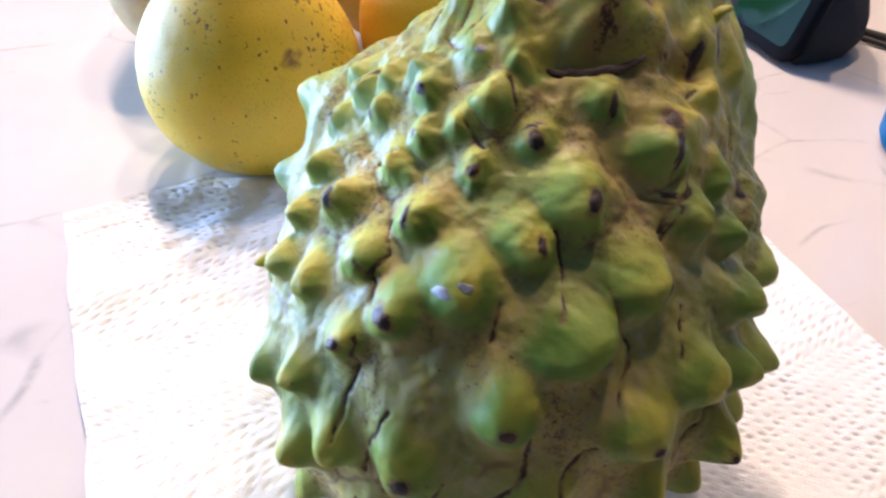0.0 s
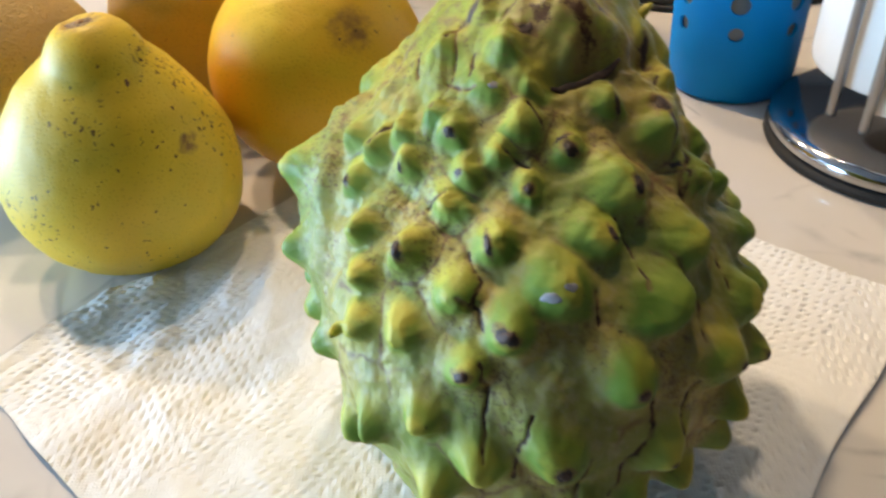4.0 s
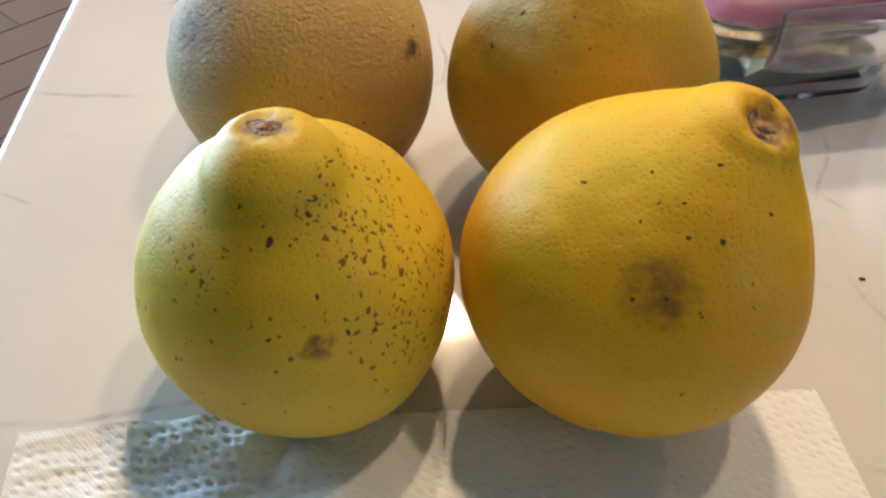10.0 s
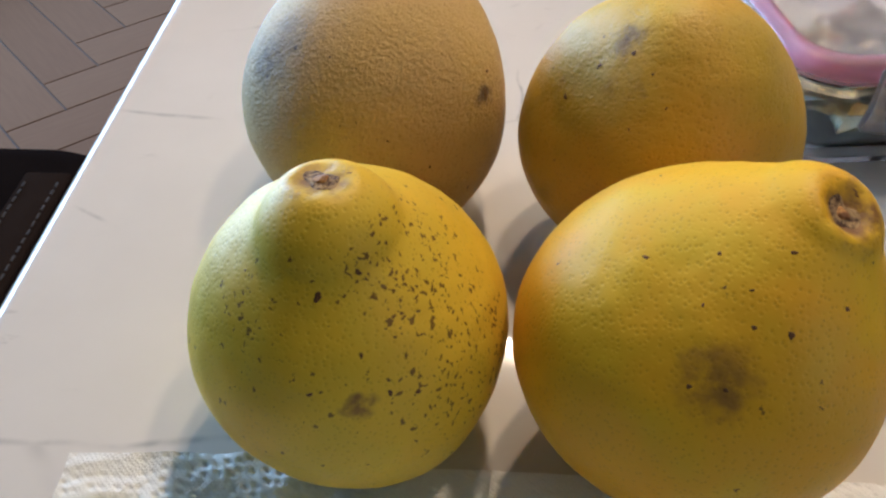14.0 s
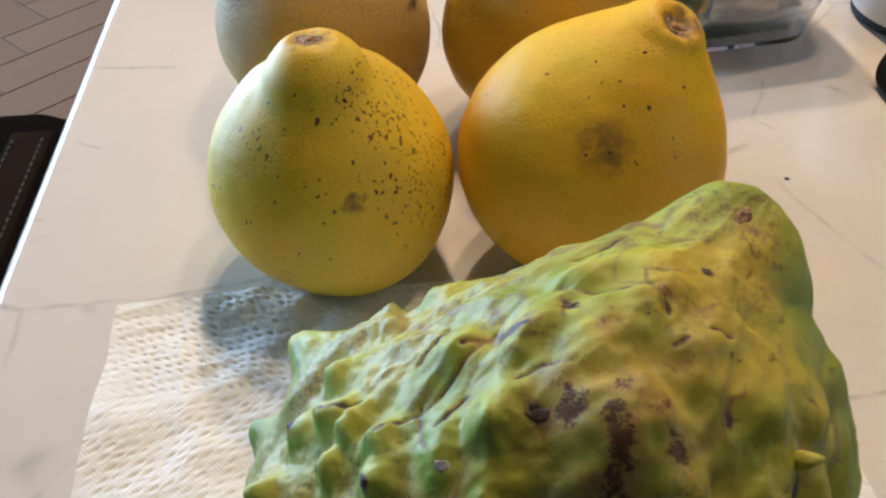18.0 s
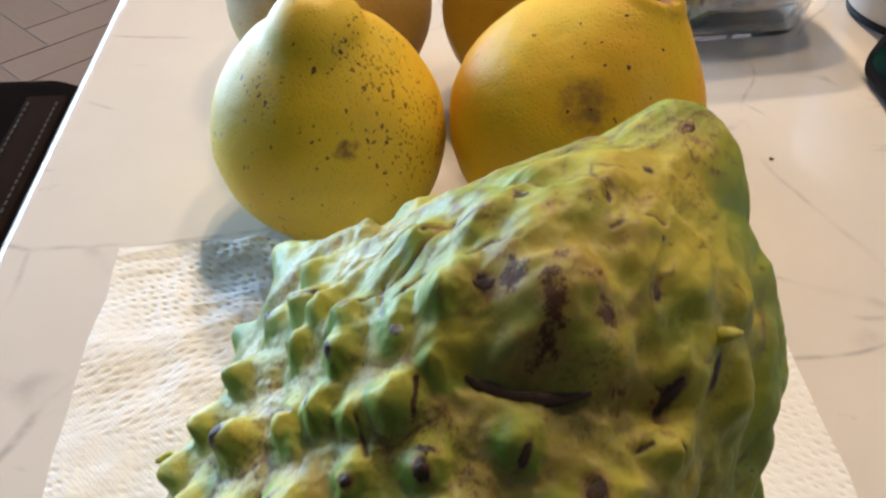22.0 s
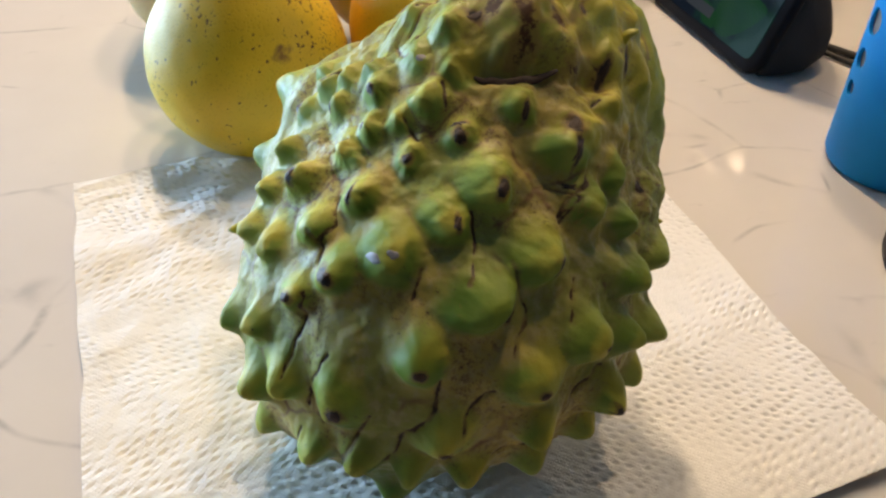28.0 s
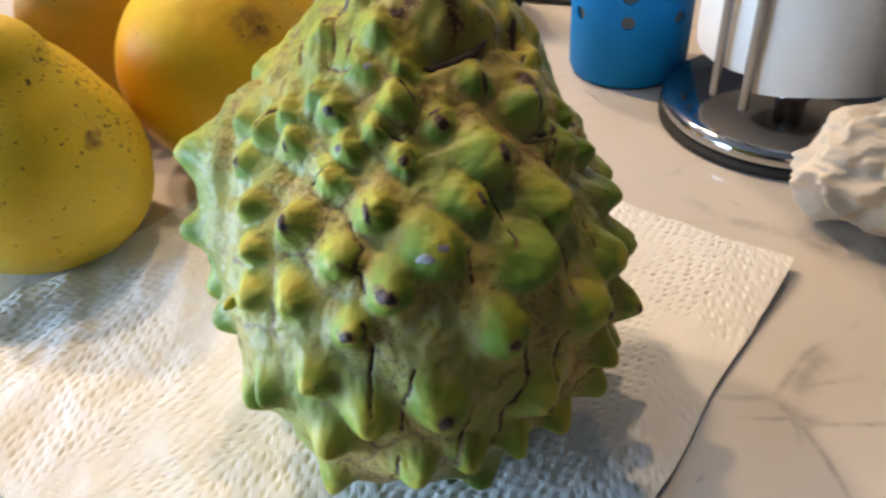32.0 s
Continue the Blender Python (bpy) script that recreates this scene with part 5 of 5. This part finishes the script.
def tumbler():
    """A drinking glass in a blue sleeve with round windows in falling sizes."""
    ob = thing("tumbler", (0.255, 0.340, 0.0), "smoked glass tumbler in a blue silicone sleeve with round holes", "tumbler")
    part("glass", lathe([(0.030, 0.003), (0.0335, 0.005), (0.0345, 0.030), (0.0350, 0.140), (0.0335, 0.140), (0.0325, 0.010), (0.010, 0.008)]), M_SMOKE, ob, "smoked glass")
    sleeve = lathe([(0.031, 0.0), (0.0345, 0.0012), (0.0362, 0.005), (0.0366, 0.030), (0.0372, 0.122), (0.0368, 0.1235), (0.0354, 0.1225), (0.0348, 0.030), (0.0340, 0.0045), (0.020, 0.003)], 112)
    sl = part("sleeve", sleeve, M_BLUE, ob, "matt blue silicone sleeve")
    cut = bmesh.new()
    for c in range(7):
        az = radians(-134 + c * 360 / 7)
        for z, r in ((0.0980, 0.0082), (0.0775, 0.0066), (0.0585, 0.0052), (0.0425, 0.0040)):
            mm = Matrix.Translation((0.038 * math.cos(az), 0.038 * math.sin(az), z)) @ Matrix.Rotation(az, 4, "Z") @ Matrix.Rotation(radians(90), 4, "Y")
            bmesh.ops.create_cone(cut, cap_ends=True, segments=28, radius1=r, radius2=r, depth=0.020, matrix=mm)
    me = bpy.data.meshes.new("cut")
    cut.to_mesh(me)
    cut.free()
    tool = new("cut", me)
    md = sl.modifiers.new("holes", "BOOLEAN")
    md.operation, md.solver, md.object = "DIFFERENCE", "EXACT", tool
    tool.parent = ob
    bpy.context.view_layer.update()
    dg = bpy.context.evaluated_depsgraph_get()
    fresh = bpy.data.meshes.new_from_object(sl.evaluated_get(dg))
    sl.modifiers.clear()
    sl.data = fresh
    fresh.shade_smooth()
    fresh.set_sharp_from_angle(angle=radians(40))
    bpy.data.objects.remove(tool)
    bpy.data.meshes.remove(me)
    return ob


tumbler()


def towel_holder():
    """A chrome disc base with a post; its roll is a thing of its own."""
    ob = thing("paper_towel_holder", (0.284, 0.237, 0.0), "chrome paper towel holder with a round base and bent arm", "paper towel holder")
    part("rubber_foot", lathe([(0.066, 0.0), (0.0705, 0.001), (0.0705, 0.0052), (0.066, 0.0056)], 96), M_RUBBER, ob, "black rubber foot ring")
    part("base_disc", lathe([(0.068, 0.0054), (0.0695, 0.0070), (0.0695, 0.0110), (0.0680, 0.0135), (0.0640, 0.0150), (0.0400, 0.0165), (0.0150, 0.0172)], 96), M_CHROME, ob, "polished chrome disc")
    part("collar", lathe([(0.012, 0.0170), (0.011, 0.0200), (0.0085, 0.0230), (0.0080, 0.0420)], 40), M_CHROME, ob)
    part("post", lathe([(0.005, 0.042), (0.005, 0.330), (0.009, 0.334), (0.010, 0.342), (0.006, 0.350)], 24), M_CHROME, ob)
    for s, off in ((1, -0.0085), (-1, 0.0085)):
        c = Vector((-0.0600 * 0.985, 0.0 - 0.0075 + off * 1.15, 0))
        leg = [(c.x, c.y, 0.0300), (c.x - 0.0002, c.y, 0.0320), (c.x - 0.0004, c.y, 0.20), (c.x, c.y, 0.285)]
        part("arm_rod", tube(bmesh.new(), leg, 0.0024, 12), M_STEEL, ob, "bent steel arm rod")
    top = [(-0.0591, -0.0075 - 0.0098, 0.285), (-0.052, -0.013, 0.318), (-0.030, -0.009, 0.330), (0.0, 0.0, 0.332)]
    part("arm_rod", tube(bmesh.new(), top, 0.0024, 12), M_STEEL, ob)
    top = [(-0.0591, -0.0075 + 0.0098, 0.285), (-0.052, 0.002, 0.318), (-0.030, 0.001, 0.330), (0.0, 0.0, 0.332)]
    part("arm_rod", tube(bmesh.new(), top, 0.0024, 12), M_STEEL, ob)
    # the roll: a spiral edge and a loose outer sheet
    n = 120
    roll = thing("paper_towel_roll", (0.284, 0.237, 0.0), "white kitchen paper roll on the holder", "paper towel roll")
    z0, z1 = 0.0425, 0.300
    bm = bmesh.new()
    prof = [(0.021, z0), (0.0520, z0), (0.0545, z0 + 0.0012), (0.0550, z0 + 0.004), (0.0550, z1 - 0.004), (0.0540, z1), (0.021, z1)]
    loops = []
    for r, z in prof:
        loops.append([(r * (1 + 0.006 * math.sin(3 * t) + 0.004 * math.sin(7 * t)) * math.cos(t), r * (1 + 0.006 * math.sin(3 * t)) * math.sin(t), z) for t in [2 * math.pi * i / n for i in range(n)]])
    loft(bm, loops, False, False)
    part("paper_body", bm, M_ROLL, roll)
    part("tube", lathe([(0.0205, z0 - 0.0003), (0.0205, z1), (0.0190, z1), (0.0190, z0 - 0.0003), (0.0205, z0 - 0.0003)], 48, False, False), M_CREAM, roll, "brown card tube")
    th = np.linspace(radians(195), radians(345), 70)
    zz = np.linspace(z0 - 0.0035, z1 - 0.002, 60)
    tg, zg = np.meshgrid(th, zz)
    flat = np.stack([np.cos(tg).ravel(), np.sin(tg).ravel(), zg.ravel() * 8], 1)
    rg = 0.0562 + 0.0030 * np.clip((radians(232) - tg) / radians(37), 0, 1) ** 2 + 0.0005 * fbm(flat, 5, 3).reshape(tg.shape)
    sheet = np.dstack([rg * np.cos(tg), rg * np.sin(tg), zg + 0.0008 * np.sin(tg * 5)])
    both = np.concatenate([sheet, (sheet * np.array((0.992, 0.992, 1)))[::-1]], axis=0)
    link_mesh("loose_sheet", grid_mesh("loose_sheet", both), M_ROLL, roll, "loose end sheet of the roll")
    return ob


towel_holder()


def crumpled_napkin():
    d = directions(150, 200)
    flat = d.reshape(-1, 3)
    w = flat + 0.35 * np.stack([fbm(flat, 2.1, 2), fbm(flat + 4, 2.1, 2), fbm(flat + 8, 2.1, 2)], 1)
    ridged = 1 - 2 * np.abs(fbm(w + 1.7, 1.5, 1))
    ridged2 = 1 - 2 * np.abs(fbm(w + 6.1, 3.1, 2))
    r = 0.74 + 0.17 * ridged + 0.07 * ridged2 + 0.010 * fbm(flat, 16, 2)
    p = d * r.reshape(d.shape[:2])[..., None] * np.array((0.050, 0.035, 0.035)) + np.array((0, 0, 0.026))
    p[..., 2] = np.where(p[..., 2] < 0.004, 0.0008 + 0.0032 * np.exp(np.minimum((p[..., 2] - 0.004) / 0.004, 0)), p[..., 2])
    me = grid_mesh("crumpled_napkin", p, True)
    ob = link_mesh("crumpled_napkin", me, M_CREAM)
    ob.matrix_world = pose(0.2430, 0.1430, 0, 0, 0, -40)
    return tagged(ob, "crumpled cream paper napkin beside the towel holder", "napkin")


crumpled_napkin()

# a crumb on the stone
bm = bmesh.new()
bmesh.ops.create_icosphere(bm, subdivisions=1, radius=0.0011, matrix=Matrix.Translation((0.1095, 0.4555, 0.0007)) @ Matrix.Diagonal((1.3, 0.8, 0.6, 1)))
tagged(part("crumb", bm, M_CRUMB, None), "tiny dark crumb lying on the countertop", "crumb")


def leather_chair():
    """Black leather chair pushed against the counter, brown piping with stitches along its top."""
    ob = thing("leather_chair", (EDGE_A.x, EDGE_A.y, FLOOR_Z), "black leather chair with brown stitched piping beside the counter", "chair", "", "", edge_turn)
    H = -FLOOR_Z
    top = H - 0.038
    rounded = lambda hx, hy, r, z, x, y: rrect(hx, hy, r, z, 9, x, y)
    levels = [(0.060, 0.240, 0.028, top - 0.47), (0.071, 0.250, 0.036, top - 0.45), (0.071, 0.250, 0.036, top - 0.020), (0.068, 0.247, 0.034, top - 0.008), (0.062, 0.241, 0.030, top - 0.002), (0.052, 0.231, 0.026, top)]
    part("backrest", loft(bmesh.new(), [rounded(hx, hy, r, z, -0.079, 0.050) for hx, hy, r, z in levels]), M_LEATHER, ob, "padded black leather backrest")
    part("piping", box(bmesh.new(), -0.052, -0.026, -0.170, 0.266, top - 0.012, top + 0.0018, 0.002, 2), M_PIPING, ob, "brown leather band")
    for x in (-0.0480, -0.0300):
        for i in range(66):
            y = -0.164 + i * 0.0064
            part("stitch", box(bmesh.new(), x - 0.0006, x + 0.0006, y, y + 0.0040, top + 0.0014, top + 0.0025), M_THREAD, ob, "", False)
    part("seat", box(bmesh.new(), -0.62, -0.11, -0.200, 0.300, top - 0.50, top - 0.41, 0.03, 3), M_LEATHER, ob)
    for x, y in ((-0.58, -0.17), (-0.58, 0.27), (-0.12, -0.17), (-0.12, 0.27)):
        part("leg", loft(bmesh.new(), [rrect(0.014, 0.014, 0.004, 0.0, 4, x, y), rrect(0.021, 0.021, 0.005, top - 0.48, 4, x, y)]), M_WOOD_LEG, ob)
    return ob


leather_chair()


# ---- floor tiles, laid last ----
def herringbone(w, length):
    """Places of the tiles of a herringbone floor: centre, and whether it stands across."""
    out = []
    for i in range(-40, 41):
        for j in range(-9, 10):
            ox, oy = i * w + j * length, i * w - j * length
            out += [(ox + length / 2, oy + w / 2, 0), (ox - w / 2, oy + length / 2, 1)]
    return out


TW, TL = 0.152, 0.608
tile_bm = bmesh.new()
box(tile_bm, -TL / 2 + 0.002, TL / 2 - 0.002, -TW / 2 + 0.002, TW / 2 - 0.002, -0.010, 0.0, 0.0012, 1)
tile_me = bpy.data.meshes.new("tile")
tile_bm.to_mesh(tile_me)
tile_bm.free()
tile_me.materials.append(M_TILE)
lay = Matrix.Translation((-1.5448, 1.3534, 0)) @ Matrix.Rotation(radians(66), 4, "Z")
near_tiles = []
for cx, cy, k2 in herringbone(TW, TL):
    c = lay @ Vector((cx, cy, 0))
    if X0 + 0.02 < c.x < X1 - 0.05 and Y0 + 0.05 < c.y < Y1 - 0.05:
        near_tiles.append((c, k2))
near_tiles.sort(key=lambda q: (q[0].x + 1.6) ** 2 + (q[0].y - 1.5) ** 2)
for c, k2 in near_tiles[:280]:
    t = new("tile", tile_me)
    t.parent = floor
    t.matrix_local = Matrix.Translation((c.x, c.y, 0)) @ Matrix.Rotation(radians(66 + 90 * k2), 4, "Z")
rest = bmesh.new()
for c, k2 in near_tiles[280:]:
    b0 = len(rest.verts)
    rest.from_mesh(tile_me)
    rest.verts.ensure_lookup_table()
    bmesh.ops.transform(rest, matrix=Matrix.Translation((c.x, c.y, 0)) @ Matrix.Rotation(radians(66 + 90 * k2), 4, "Z"), verts=rest.verts[b0:])
if len(rest.verts):
    tagged(part("far_tiles", rest, M_TILE, floor, "", False), kind="stuff")
